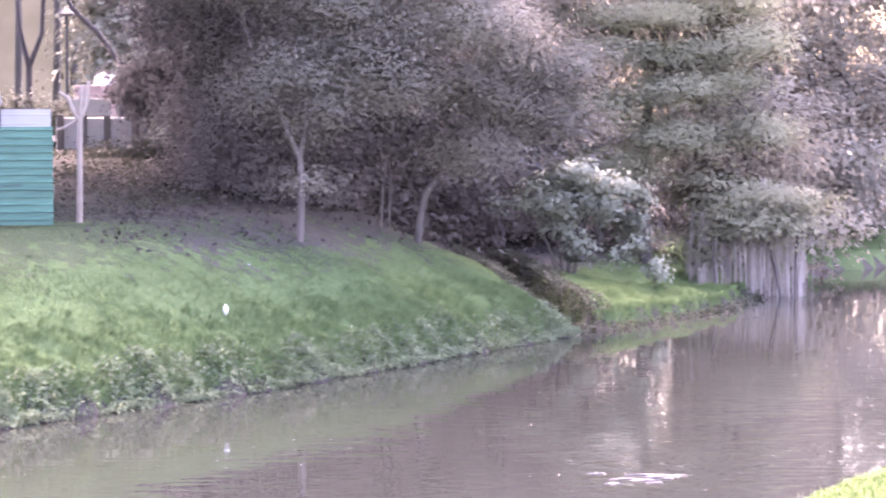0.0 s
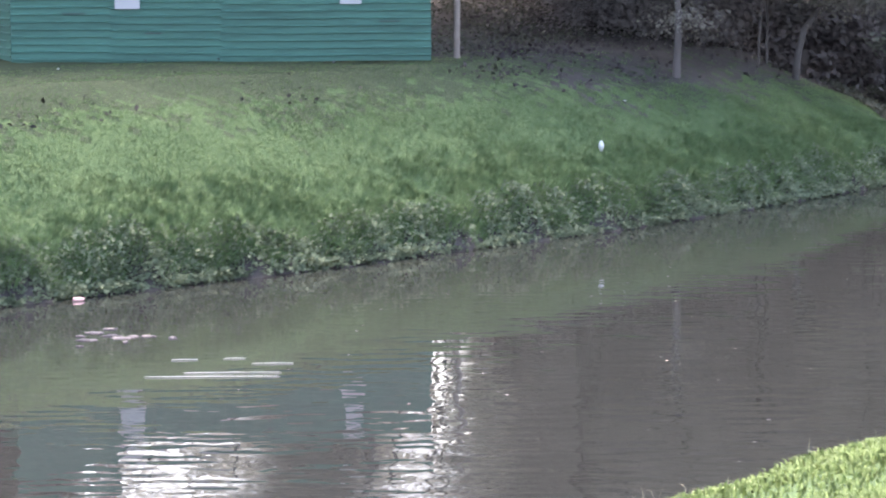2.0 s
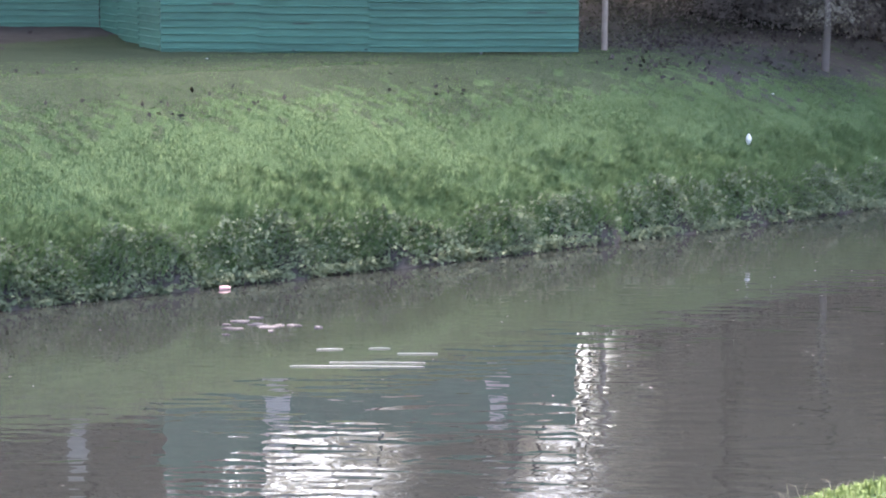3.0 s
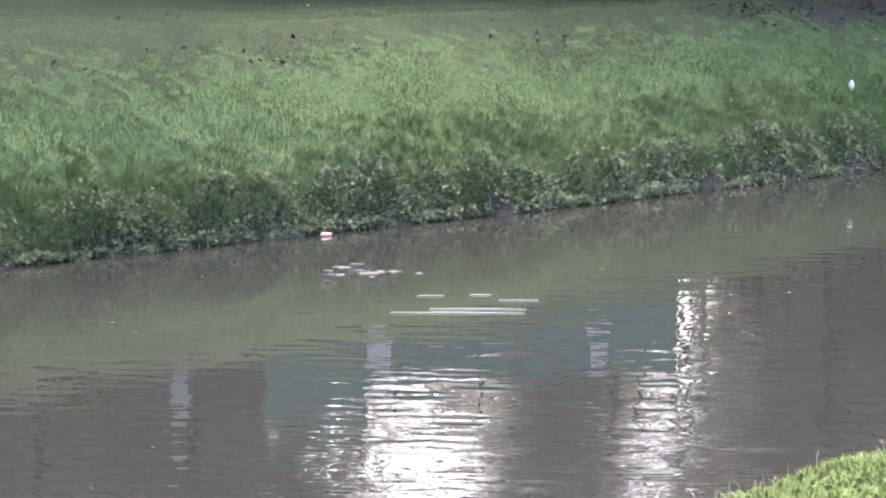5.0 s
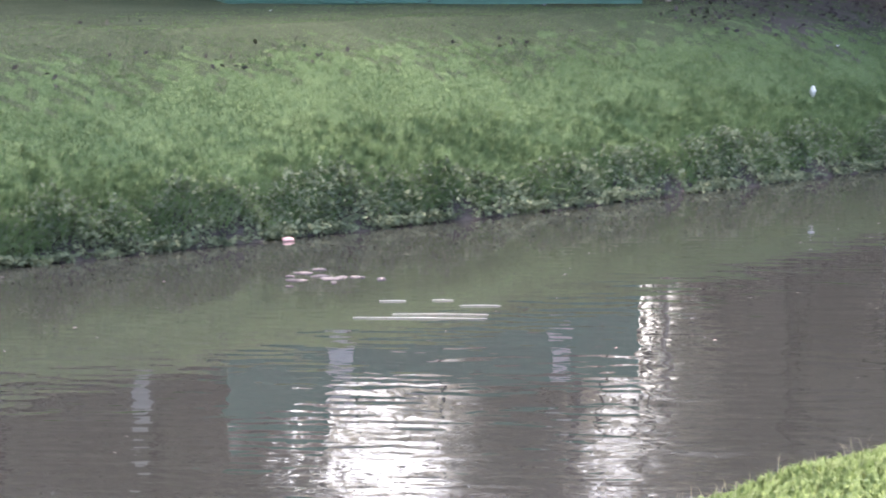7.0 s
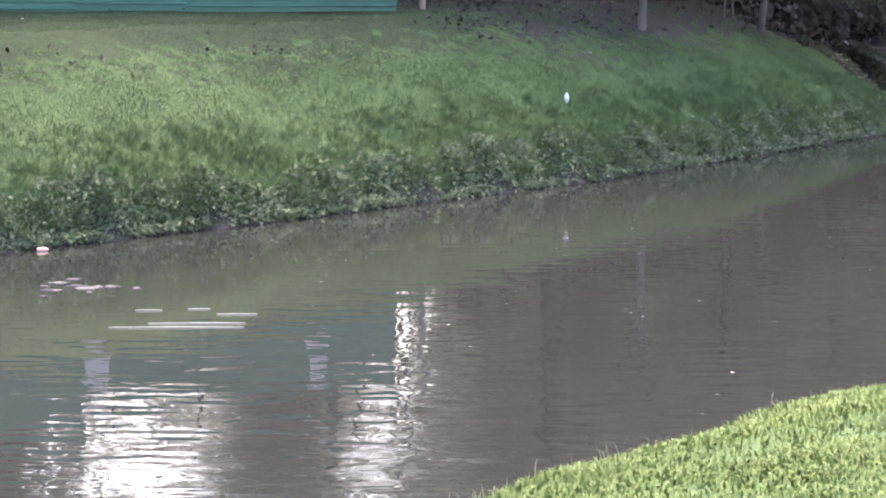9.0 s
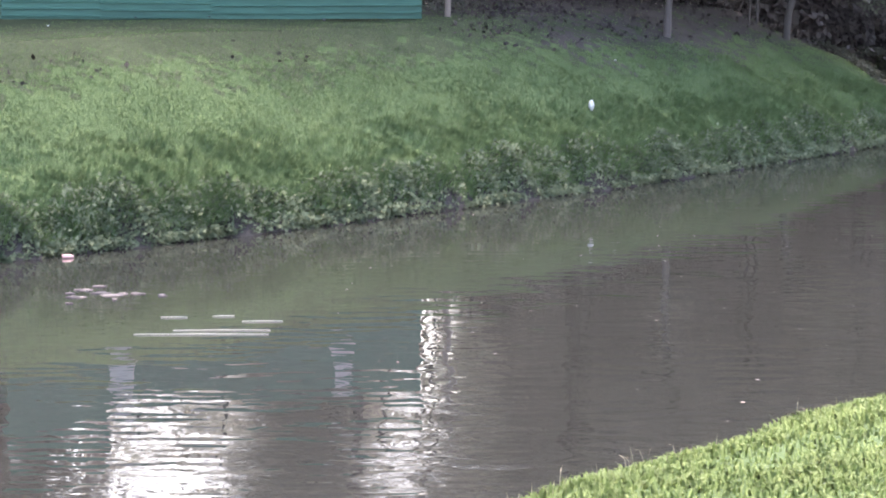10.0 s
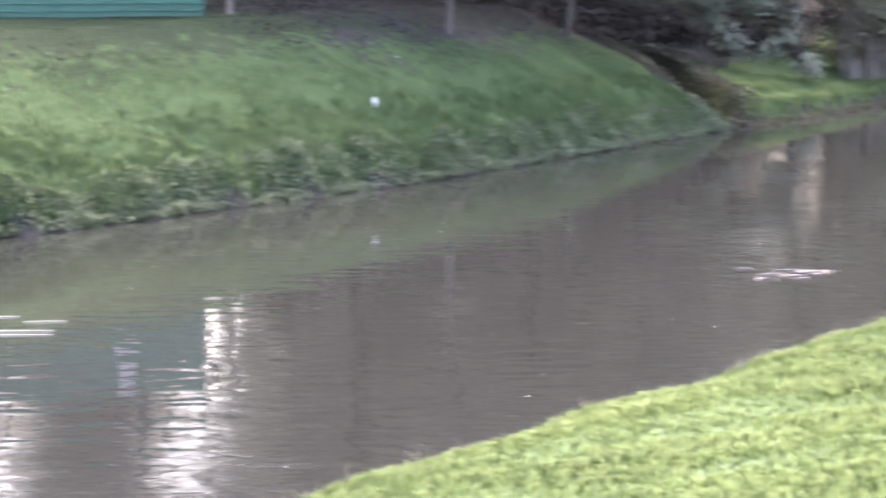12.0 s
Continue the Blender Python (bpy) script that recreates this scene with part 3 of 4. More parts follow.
def shade_weeds():
    rng = np.random.default_rng(15)
    # Dark leaves added where shade lies: ditch walls, mound edge, ground under the trees.
    x, y = scatter(rng, 60000, 7.5, 13, 58, 70, lambda x, y: (np.abs(side(x, y, DITCH)) < 1.25) & (side(x, y, FAR) > 0.1))
    x2, y2 = scatter(rng, 45000, 10.8, 18, 58, 72, lambda x, y: (height(x, y) > -0.05) & (height(x, y) < 0.16))
    x3, y3 = scatter(rng, 7000, -0.3, 5.0, 55.0, 69, lambda x, y: side(x, y, FAR) > 6.5)
    x, y = np.concatenate([x, x2, x3]), np.concatenate([y, y2, y3])
    at = np.stack([x, y, np.maximum(turf(x, y), 0) + rng.uniform(0.0, 0.1, len(x))], 1)
    v, f = leaves(rng, at, 0.09, 0.3, 0.5)
    tagged(mesh("low_weed", v, f, M_DARK), "dark trailing weeds added to darken the ditch and shaded ground", "weeds", kind="stuff")


bank_grass()
shade_weeds()
near_grass()
bank_creeper()
litter()


# ---- trees ----
def crown_arrays(rng, blobs, n, size, droop, flat=0.45, spread=0.55):
    """Leaves in many flat sprays round the shells of some lobes, with gaps between them."""
    vol = np.array([b[3] * b[4] * b[5] for b in blobs]) ** 0.67
    V, F, N, base = [], [], [], 0
    for b, share in zip(blobs, vol / vol.sum()):
        sprays = max(8, int(n * share / 55))
        way = unit(rng.normal(size=(sprays, 3)) + np.array([0, 0, 0.35]))
        r = rng.uniform(0.55, 1.05, sprays)[:, None] ** 0.6
        c = np.array(b[:3]) + way * r * np.array(b[3:6])
        c = c + rng.normal(size=c.shape) * 0.2 * np.array(b[3:6]) * np.array([1, 1, 1.3])
        k = rng.integers(0, sprays, int(n * share))
        off = rng.normal(size=(len(k), 3)) * spread * np.array([1, 1, flat])
        off[:, 2] -= 0.25 * (off[:, 0] ** 2 + off[:, 1] ** 2)
        v, f = leaves(rng, c[k] + off, size, droop, 0.55, way[k], 0.78)
        V.append(v), F.append(f + base)
        N.append(np.repeat(unit(way[k] * 0.75 + off * 0.5 / spread + np.array([0, 0, 0.3]) + rng.normal(size=off.shape) * 0.14), 4, axis=0))
        base += len(v)
    return np.concatenate(V), np.concatenate(F), np.concatenate(N)


def tree(name, label, x, y, trunk, blobs, n, size, leaf, bark, limbs=(), seed=1, droop=0.5, flat=0.45, spread=0.55, category="tree", drop=0.1):
    """trunk: points with radii, from the foot; limbs the same; blobs: lobes of the crown; all from the foot."""
    rng = np.random.default_rng(seed)
    root = thing(name, x, y, ground_at(x, y) - drop, label, category, "trees on the far bank")
    if trunk:
        tube("trunk", [p[:3] for p in trunk], [p[3] for p in trunk], bark, root, 9)
    for lb in limbs:
        tube("limb", [p[:3] for p in lb], [p[3] for p in lb], bark, root, 7)
    if trunk and not limbs:
        tip = Vector(trunk[-1][:3])
        for b in blobs[:6]:
            c = Vector(b[:3])
            tube("limb", [tip * 0.95, (tip + c) / 2 + Vector((0, 0, 0.2)), c], [trunk[-1][3] * 0.8, trunk[-1][3] * 0.5, 0.02], bark, root, 6)
    if n:
        v, f, nrm = crown_arrays(rng, blobs, n, size, droop, flat, spread)
        mesh("crown", v, f, leaf, root, normals=nrm)
    return root


def lobes_at(x, y, rows):
    """Lobes given by their place along x, their depth from the foot, their height over the water and half sizes."""
    z0 = ground_at(x, y) - 0.1
    return [(lx - x, dy, z - z0, w, d, hh) for lx, dy, z, w, d, hh in rows]


# the dark dense tree next to the hoarding, foliage down to the ground
tree("tree", "dense dark evergreen tree with foliage to the ground", 3.2, 62.0, [(0, 0, 0, 0.22), (0.1, 0, 2, 0.18), (0, 0, 5, 0.12)],
     lobes_at(3.2, 62.0, [(3.6, 0, 6.6, 1.2, 1.4, 1.2), (3.7, 0.2, 4.7, 1.3, 1.4, 1.2), (3.7, 0.3, 3.0, 1.3, 1.4, 0.9), (4.3, 0.4, 3.8, 1.1, 1.3, 1.0), (4.4, 0.3, 5.6, 1.2, 1.3, 1.2), (3.7, 0, 8.6, 1.7, 1.8, 1.2), (3.2, 0, 11.0, 2.0, 2.0, 1.2), (1.7, 0, 8.6, 1.3, 1.4, 0.9), (2.4, 0, 7.5, 0.7, 1.0, 0.6), (2.1, 0, 6.4, 0.4, 0.8, 0.5), (4.6, 0, 9.6, 1.6, 1.8, 1.2), (5.6, 0.6, 3.2, 1.0, 1.0, 0.8)]), 105000, 0.09, M_DARK_LEAF, M_BARK, seed=21, spread=0.45)
tree("tree", "slender forked tree with a loose crown greyed by painted haze", 4.71, 56.3, [(0, 0, 0, 0.085), (0.02, 0, 0.5, 0.07), (0.045, 0, 1.0, 0.066), (0.03, 0, 1.4, 0.06), (0.0, 0, 1.75, 0.058)],
     lobes_at(4.71, 56.3, [(4.75, 0.3, 5.5, 0.85, 0.9, 0.5), (6.35, 0.2, 5.05, 0.8, 0.8, 0.32), (6.95, 0.3, 6.2, 0.7, 0.8, 0.42), (8.4, 0.3, 6.3, 0.85, 0.9, 0.42), (3.9, 0.3, 5.05, 0.45, 0.6, 0.3), (5.4, 0.3, 6.5, 0.95, 0.9, 0.42), (4.8, 0.3, 4.3, 0.4, 0.4, 0.25), (4.85, 0.15, 3.3, 0.3, 0.3, 0.15), (5.3, -0.2, 4.65, 0.4, 0.3, 0.22), (3.9, -0.1, 4.7, 0.35, 0.3, 0.2),
     (5.5, 0.4, 7.6, 1.5, 1.3, 0.6), (7.4, 0.4, 7.5, 1.4, 1.3, 0.6), (3.8, 0.4, 7.4, 1.2, 1.2, 0.6), (5.7, 0.5, 8.8, 1.9, 1.6, 0.7), (6.0, -0.5, 5.6, 0.5, 0.4, 0.45), (6.6, -0.5, 5.35, 0.35, 0.3, 0.35), (7.7, -0.4, 6.5, 0.4, 0.4, 0.5), (8.9, -0.4, 5.9, 0.35, 0.3, 0.4), (4.2, -0.3, 5.5, 0.35, 0.3, 0.3)]), 115000, 0.075, M_MID_LEAF, M_PALE_BARK,
     limbs=[[(0, 0, 1.7, 0.06), (-0.35, 0, 2.5, 0.05), (-0.9, 0.1, 3.8, 0.03), (-1.2, 0.1, 4.8, 0.015)], [(0, 0, 1.7, 0.055), (0.2, 0, 2.6, 0.05), (0.5, 0.1, 4.2, 0.03), (1.2, 0.1, 5.2, 0.015)], [(0.3, 0.1, 3.2, 0.03), (0.96, -0.2, 3.0, 0.02), (1.3, -0.25, 2.95, 0.016), (1.55, -0.25, 2.72, 0.008)]], seed=22, spread=0.34)
for x, y, tall, seed in ((6.71, 60.2, 4.2, 1), (6.93, 60.6, 4.4, 2)):
    tree("sapling", "thin pale sapling in the shade", x, y, [(0, 0, 0, 0.026), (0.08 - 0.03 * seed, 0, 1.0, 0.022), (0.16 * (1.5 - seed), 0, 2.2, 0.018), (0.1, 0, tall, 0.012)],
         [(0.1, -0.3, 2.0, 0.5, 0.3, 0.35), (0.0, -0.3, 2.9, 0.6, 0.4, 0.4), (0, 0.3, tall, 0.9, 0.9, 0.7), (0.3, 0.6, tall + 1, 1.0, 1.0, 0.8)], 4000, 0.12, M_DARK_LEAF, M_PALE_BARK, seed=30 + seed)
tree("tree", "tree with a pale trunk curving out to the side", 7.46, 60.1, [(0, 0, 0, 0.085), (0.05, 0, 0.6, 0.075), (0.18, 0, 1.1, 0.07), (0.5, 0.05, 1.5, 0.06), (1.0, 0.1, 1.75, 0.05), (1.6, 0.2, 2.2, 0.04)],
     lobes_at(7.46, 60.1, [(8.7, 0.3, 3.8, 0.8, 0.8, 0.35), (9.3, 0.4, 4.9, 0.95, 0.9, 0.45), (10.4, 0.5, 4.4, 0.8, 0.8, 0.4), (10.2, 0.5, 5.6, 1.1, 1.0, 0.5), (8.2, 0.5, 5.2, 0.8, 0.8, 0.4), (9.2, 0.6, 6.7, 1.5, 1.3, 0.6), (10.6, 0.6, 7.6, 1.5, 1.3, 0.6)]), 76000, 0.075, M_MID_LEAF, M_PALE_BARK, seed=24, spread=0.36)
# the woods behind them, in deep shade
for x, y, seed, leaf in ((6.0, 68.0, 41, M_DARK_LEAF), (8.8, 72.0, 42, M_DARK_LEAF), (11.5, 76.0, 43, M_DARK_LEAF), (4.9, 70.0, 44, M_DARK_LEAF), (14.0, 80.0, 45, M_MID_LEAF), (18.0, 84.0, 46, M_MID_LEAF), (9.8, 84.0, 47, M_DARK_LEAF),
                         (7.4, 66.5, 48, M_DARK_LEAF), (10.8, 71.0, 49, M_DARK_LEAF), (13.0, 75.0, 50, M_DARK_LEAF), (5.2, 64.8, 39, M_DARK_LEAF)):
    r = random.Random(seed)
    tree("tree", "dark crowded tree in the wood behind the bank", x, y, [(0, 0, 0, 0.2), (r.uniform(-.2, .2), 0, 2.5, 0.16), (r.uniform(-.4, .4), 0, 5, 0.12)],
         [(r.uniform(-1, 1), r.uniform(-1, 1), z, 2.3, 1.8, 1.3) for z in (0.9, 2.4, 4.0, 6.0, 8.0, 10.0)], 21000, 0.17, leaf, M_BARK, seed=seed, spread=0.5)
# big pale tree with level layers leaning over the water
tree("tree", "broad pale-leaved tree in level layers over the water", 14.6, 71.5, [(0, 0, 0, 0.17), (-0.2, 0, 2, 0.15), (0.1, 0, 4.5, 0.12), (0.3, 0, 7, 0.08)],
     lobes_at(14.6, 71.5, [(17.0, -0.8, 6.3, 0.9, 0.9, 0.3), (14.4, -0.6, 6.95, 2.2, 1.3, 0.28), (15.1, -1.0, 5.1, 1.25, 1.0, 0.28), (17.2, -0.6, 4.1, 0.75, 0.9, 0.35), (15.0, -0.8, 4.0, 0.9, 0.9, 0.35), (13.2, -0.9, 4.7, 0.95, 0.9, 0.4), (15.4, -0.5, 6.0, 1.4, 1.1, 0.28), (13.4, -0.7, 6.0, 1.0, 0.9, 0.35),
     (13.6, -0.4, 3.3, 1.3, 1.0, 0.35), (16.3, -0.4, 5.4, 0.9, 0.9, 0.3), (15.0, 0, 8.2, 2.6, 1.8, 0.6), (16.6, 0, 7.4, 1.2, 1.2, 0.4)]), 105000, 0.09, M_PALE_LEAF, M_BARK, seed=25, flat=0.3, spread=0.36)
for x, y, seed, leaf in ((20.5, 84.0, 51, M_MID_LEAF), (24.5, 90.0, 52, M_MID_LEAF), (29.0, 93.0, 53, M_PALE_LEAF), (33.0, 96.0, 54, M_MID_LEAF), (17.2, 76.0, 55, M_MID_LEAF), (22.6, 86.5, 56, M_MID_LEAF), (26.8, 90.5, 57, M_MID_LEAF), (31.0, 94.0, 58, M_MID_LEAF)):
    r = random.Random(seed)
    tree("tree", "leafy tree overhanging the bend of the canal", x, y, [(0, 0, 0, 0.22), (r.uniform(-.3, .3), 0, 3, 0.17), (0, 0, 5.5, 0.12)],
         [(r.uniform(-1.4, 1.4), r.uniform(-1.5, 0.5), z, 2.2, 1.8, 1.0) for z in (1.0, 2.4, 4.0, 5.8, 7.6, 9.4)], 21000, 0.17, leaf, M_BARK, seed=seed, spread=0.5)
# trees behind the hoarding
tree("tree", "tall dark tree behind the hoarding", -1.75, 84.0, [(0, 0, 0, 0.22), (0.05, 0, 3, 0.19), (-0.1, 0, 6, 0.15), (0, 0, 9, 0.1)], [(-1.3, 0, 6.8, 0.8, 1.4, 0.7), (-1.0, 0, 7.6, 0.7, 1.4, 0.9), (-1.4, 0, 8.6, 1.0, 1.4, 1.0), (-1.2, 0, 10.2, 1.0, 1.4, 1.0)], 11000, 0.2, M_DARK_LEAF, M_BARK, seed=61)
tree("tree", "many-stemmed bare-trunked tree behind the hoarding", -2.6, 84.0, [(0, 0, 0, 0.16), (0, 0, 1.2, 0.14)], [(-0.9, 0, 6.9, 1.0, 1.4, 0.8), (-1.7, 0, 7.6, 0.8, 1.4, 1.0), (-1.1, 0, 9.0, 1.3, 1.6, 1.2), (-1.2, 0, 10.6, 1.4, 1.6, 1.2)], 12000, 0.2, M_MID_LEAF, M_BARK,
     limbs=[[(0, 0, 1.1, 0.1), (dx * 0.5, 0, 3.5, 0.08), (dx, 0.2, 7.5, 0.04)] for dx in (-1.2, -0.55, 0.1, 0.8)], seed=62)
tree("tree", "slim forking tree behind the hoarding", -0.6, 80.0, [(0, 0, 0, 0.1), (0, 0, 2.2, 0.09)], [(-0.5, 0, 9.0, 1.0, 1.2, 1.0), (0.8, 0, 9.5, 1.0, 1.2, 1.0)], 700, 0.2, M_MID_LEAF, M_BARK,
     limbs=[[(0, 0, 2.1, 0.08), (-0.25, 0, 3.2, 0.07), (-0.5, 0, 7.5, 0.04)], [(0, 0, 2.1, 0.08), (0.35, 0, 3.0, 0.07), (0.6, 0, 7.5, 0.04)]], seed=63)
tree("tree", "leaning bare limb of a tree beside the dark one", 1.9, 78.0, [(0, 0, 0, 0.1), (-0.05, 0, 1.2, 0.09), (-0.11, 0, 2.2, 0.08), (-0.67, 0, 3.0, 0.07), (-1.35, 0, 3.65, 0.06), (-1.57, 0, 4.1, 0.055), (-1.75, 0, 7.5, 0.03)], [(-1.3, 0, 7.2, 0.4, 0.7, 0.5), (-1.5, 0, 8.6, 0.6, 0.7, 0.6), (-1.2, 0, 5.6, 0.45, 0.5, 0.8)], 2200, 0.2, M_MID_LEAF, M_BARK, seed=64)
for x, y, seed in ((-11.0, 66.0, 71), (-14.0, 64.0, 72), (-18.0, 66.0, 73), (-23.0, 60.0, 74), (-12.2, 70.0, 75), (-16.0, 70.0, 76)):
    r = random.Random(seed)
    tree("tree", "large shade tree behind the set-back hoarding", x, y, [(0, 0, 0, 0.25), (0, 0, 3, 0.2), (r.uniform(-.4, .4), 0, 6, 0.14)],
         [(r.uniform(-1, 1), r.uniform(-1.5, 1), z, 2.5, 2.5, 1.6) for z in (2.6, 4.4, 6.2, 8.0, 10.0, 12.0)], 11000, 0.4, M_DARK_LEAF, M_BARK, seed=seed, spread=0.7)
# those behind the hoarding carry their crowns high on bare trunks
rows = [(-36 + 3.6 * k, 2.0, 3.2, 14.2) for k in range(9)] + [(-2.7, 0.3, 2.2, 14.6), (3.5, 0.2, 1.3, 17.0), (3.7, 0.2, 2.6, 16.5), (8.6, 1.0, 3.2, 14.2)]
for k, (x, loose, wide, head) in enumerate(rows):
    r = random.Random(80 + k)
    low = 9.2 if -8 < x < 3 else 2.0
    tops = [low + 2.4 * i for i in range(int((head - low) / 2.4) + 1)]
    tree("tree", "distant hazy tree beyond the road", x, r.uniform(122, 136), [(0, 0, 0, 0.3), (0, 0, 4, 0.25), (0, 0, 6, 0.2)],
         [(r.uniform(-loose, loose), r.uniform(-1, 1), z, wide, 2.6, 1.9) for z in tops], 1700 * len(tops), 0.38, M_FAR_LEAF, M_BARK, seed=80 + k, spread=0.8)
# far trees with crowns above the view, added to break up the mirrored sky
for k, (x, y, wide, lo, hi, n) in enumerate(((-15.2, 138, 1.6, 15, 26, 1300), (-11.8, 142, 1.7, 15, 27, 900), (-8.6, 139, 1.8, 15, 26, 1400), (-5.4, 141, 1.4, 14, 26, 1900), (-3.3, 139, 1.2, 14, 26, 1900), (-1.6, 140, 0.9, 15, 26, 160), (0.2, 139, 0.8, 19.5, 26, 160), (1.0, 138, 0.5, 16.6, 20, 500), (2.0, 138, 0.9, 15.0, 26, 1500))):
    r = random.Random(120 + k)
    tree("tree", "tall thin-crowned tree added to veil the mirrored sky", x, y, [(0, 0, 0, 0.2), (0.1, 0, 5, 0.17), (0, 0, lo - 4.5, 0.1)],
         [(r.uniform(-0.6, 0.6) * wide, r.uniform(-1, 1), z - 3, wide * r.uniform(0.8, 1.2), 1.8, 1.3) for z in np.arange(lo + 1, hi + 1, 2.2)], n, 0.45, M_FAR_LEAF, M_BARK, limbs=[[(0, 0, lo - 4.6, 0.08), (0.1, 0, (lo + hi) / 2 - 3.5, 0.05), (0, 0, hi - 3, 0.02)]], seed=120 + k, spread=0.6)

# a wide tree with its crown out of view, added to shade the bank top
lobes = []
for k in range(20):
    r = random.Random(300 + k)
    a, s = -21 + 2.1 * k, r.uniform(7.5, 15.0)
    lobes.append((-1.6 + 0.65 * a - 0.76 * s + 9.6, 42.3 + 0.76 * a + 0.65 * s - 74.0, r.uniform(11.5, 13.0), 3.2, 3.0, 0.9))
for k in range(9):
    r = random.Random(340 + k)
    a, s = 1 + 2.2 * k, r.uniform(15.0, 22.0)
    lobes.append((-1.6 + 0.65 * a - 0.76 * s + 9.6, 42.3 + 0.76 * a + 0.65 * s - 74.0, r.uniform(12.5, 14.0), 3.2, 3.0, 0.9))
# a lower layer of unseen lobes, added to darken the ground by the hoarding
for k in range(40):
    r = random.Random(380 + k)
    x, y = -9.5 + 1.9 * (k % 8) + r.uniform(-0.6, 0.6), 54.0 + 3.2 * (k // 8) + r.uniform(-0.8, 0.8)
    lobes.append((x + 9.6, y - 74.0, 0.218 * y - 5.7 + r.uniform(0, 0.6), 1.9, 1.8, 0.6))
lobes += [(9.9, -8.0, 8.6, 2.2, 2.2, 0.8), (11.2, -5.0, 9.0, 2.2, 2.2, 0.8), (9.2, -11.0, 8.6, 2.0, 2.0, 0.8)]
tree("tree", "unseen wide-spreading tree added to shade the bank top", -9.6, 74.0, [(0, 0, 0, 0.16), (0.1, 0, 3, 0.14), (0.0, -0.5, 7, 0.12), (0.2, -1.5, 10, 0.1)], lobes, 40000, 0.42, M_MID_LEAF, M_BARK, seed=33, spread=0.9)

# the shrub on the mound
tree("shrub", "pale grey-green broad-leaved shrub on the grassy mound", 11.6, 65.6, [], lobes_at(11.6, 65.6, [(11.0, -0.1, 2.81, 0.5, 0.35, 0.28), (11.63, -0.1, 3.15, 0.53, 0.37, 0.23), (12.14, -0.3, 2.96, 0.53, 0.37, 0.2), (12.64, -0.3, 2.85, 0.48, 0.34, 0.1), (13.12, -0.3, 2.67, 0.2, 0.14, 0.15), (13.28, -0.3, 2.44, 0.1, 0.12, 0.15), (11.44, -0.1, 2.52, 0.57, 0.4, 0.28), (12.33, -0.3, 2.42, 0.45, 0.32, 0.23), (12.77, -0.3, 2.09, 0.38, 0.26, 0.18), (13.08, -0.3, 1.66, 0.28, 0.19, 0.11), (11.42, -0.1, 1.95, 0.25, 0.2, 0.24), (11.76, -0.1, 1.48, 0.25, 0.2, 0.2), (12.7, -0.3, 1.29, 0.13, 0.12, 0.16), (13.62, -0.3, 0.88, 0.1, 0.12, 0.15), (13.51, -0.3, 1.11, 0.1, 0.12, 0.13), (9.95, -0.1, 2.46, 0.3, 0.15, 0.05), (10.43, -0.1, 2.56, 0.35, 0.21, 0.09)]), 9500, 0.13, M_SHRUB, M_BARK,
     limbs=[[(0.1 * k, 0, 0, 0.05), (0.25 * k, 0, 0.8, 0.04), (0.5 * k, 0, 1.6, 0.02)] for k in (-2, -1, 0, 1)] + [[(0, 0, 0.9, 0.04), (0.5, -0.2, 1.6, 0.03), (1.2, -0.3, 1.75, 0.02), (1.7, -0.3, 1.4, 0.01)]], seed=26, droop=0.9, flat=0.7, spread=0.14, category="shrub")


# the pale slim trunk by the hoarding's end
tree("young_tree", "pale slim trunk with a cut fork beside the hoarding", 0.49, 54.1, [(0, 0, 0, 0.06), (0.01, 0, 1.2, 0.053), (0.03, 0, 2.1, 0.052), (0.06, 0, 2.45, 0.04), (0.07, 0, 2.62, 0.03)], [], 0, 0.1, M_MID_LEAF, M_CONCRETE,
     limbs=[[(0.03, 0, 1.95, 0.05), (-0.1, 0, 2.15, 0.045), (-0.2, 0, 2.4, 0.04), (-0.36, 0, 2.48, 0.03)], [(0.03, 0, 2.0, 0.05), (0.14, 0, 2.3, 0.045), (0.18, 0, 2.7, 0.03)], [(0.0, 0, 2.0, 0.03), (-0.25, 0, 1.85, 0.028), (-0.42, 0, 1.8, 0.02)]], seed=27)


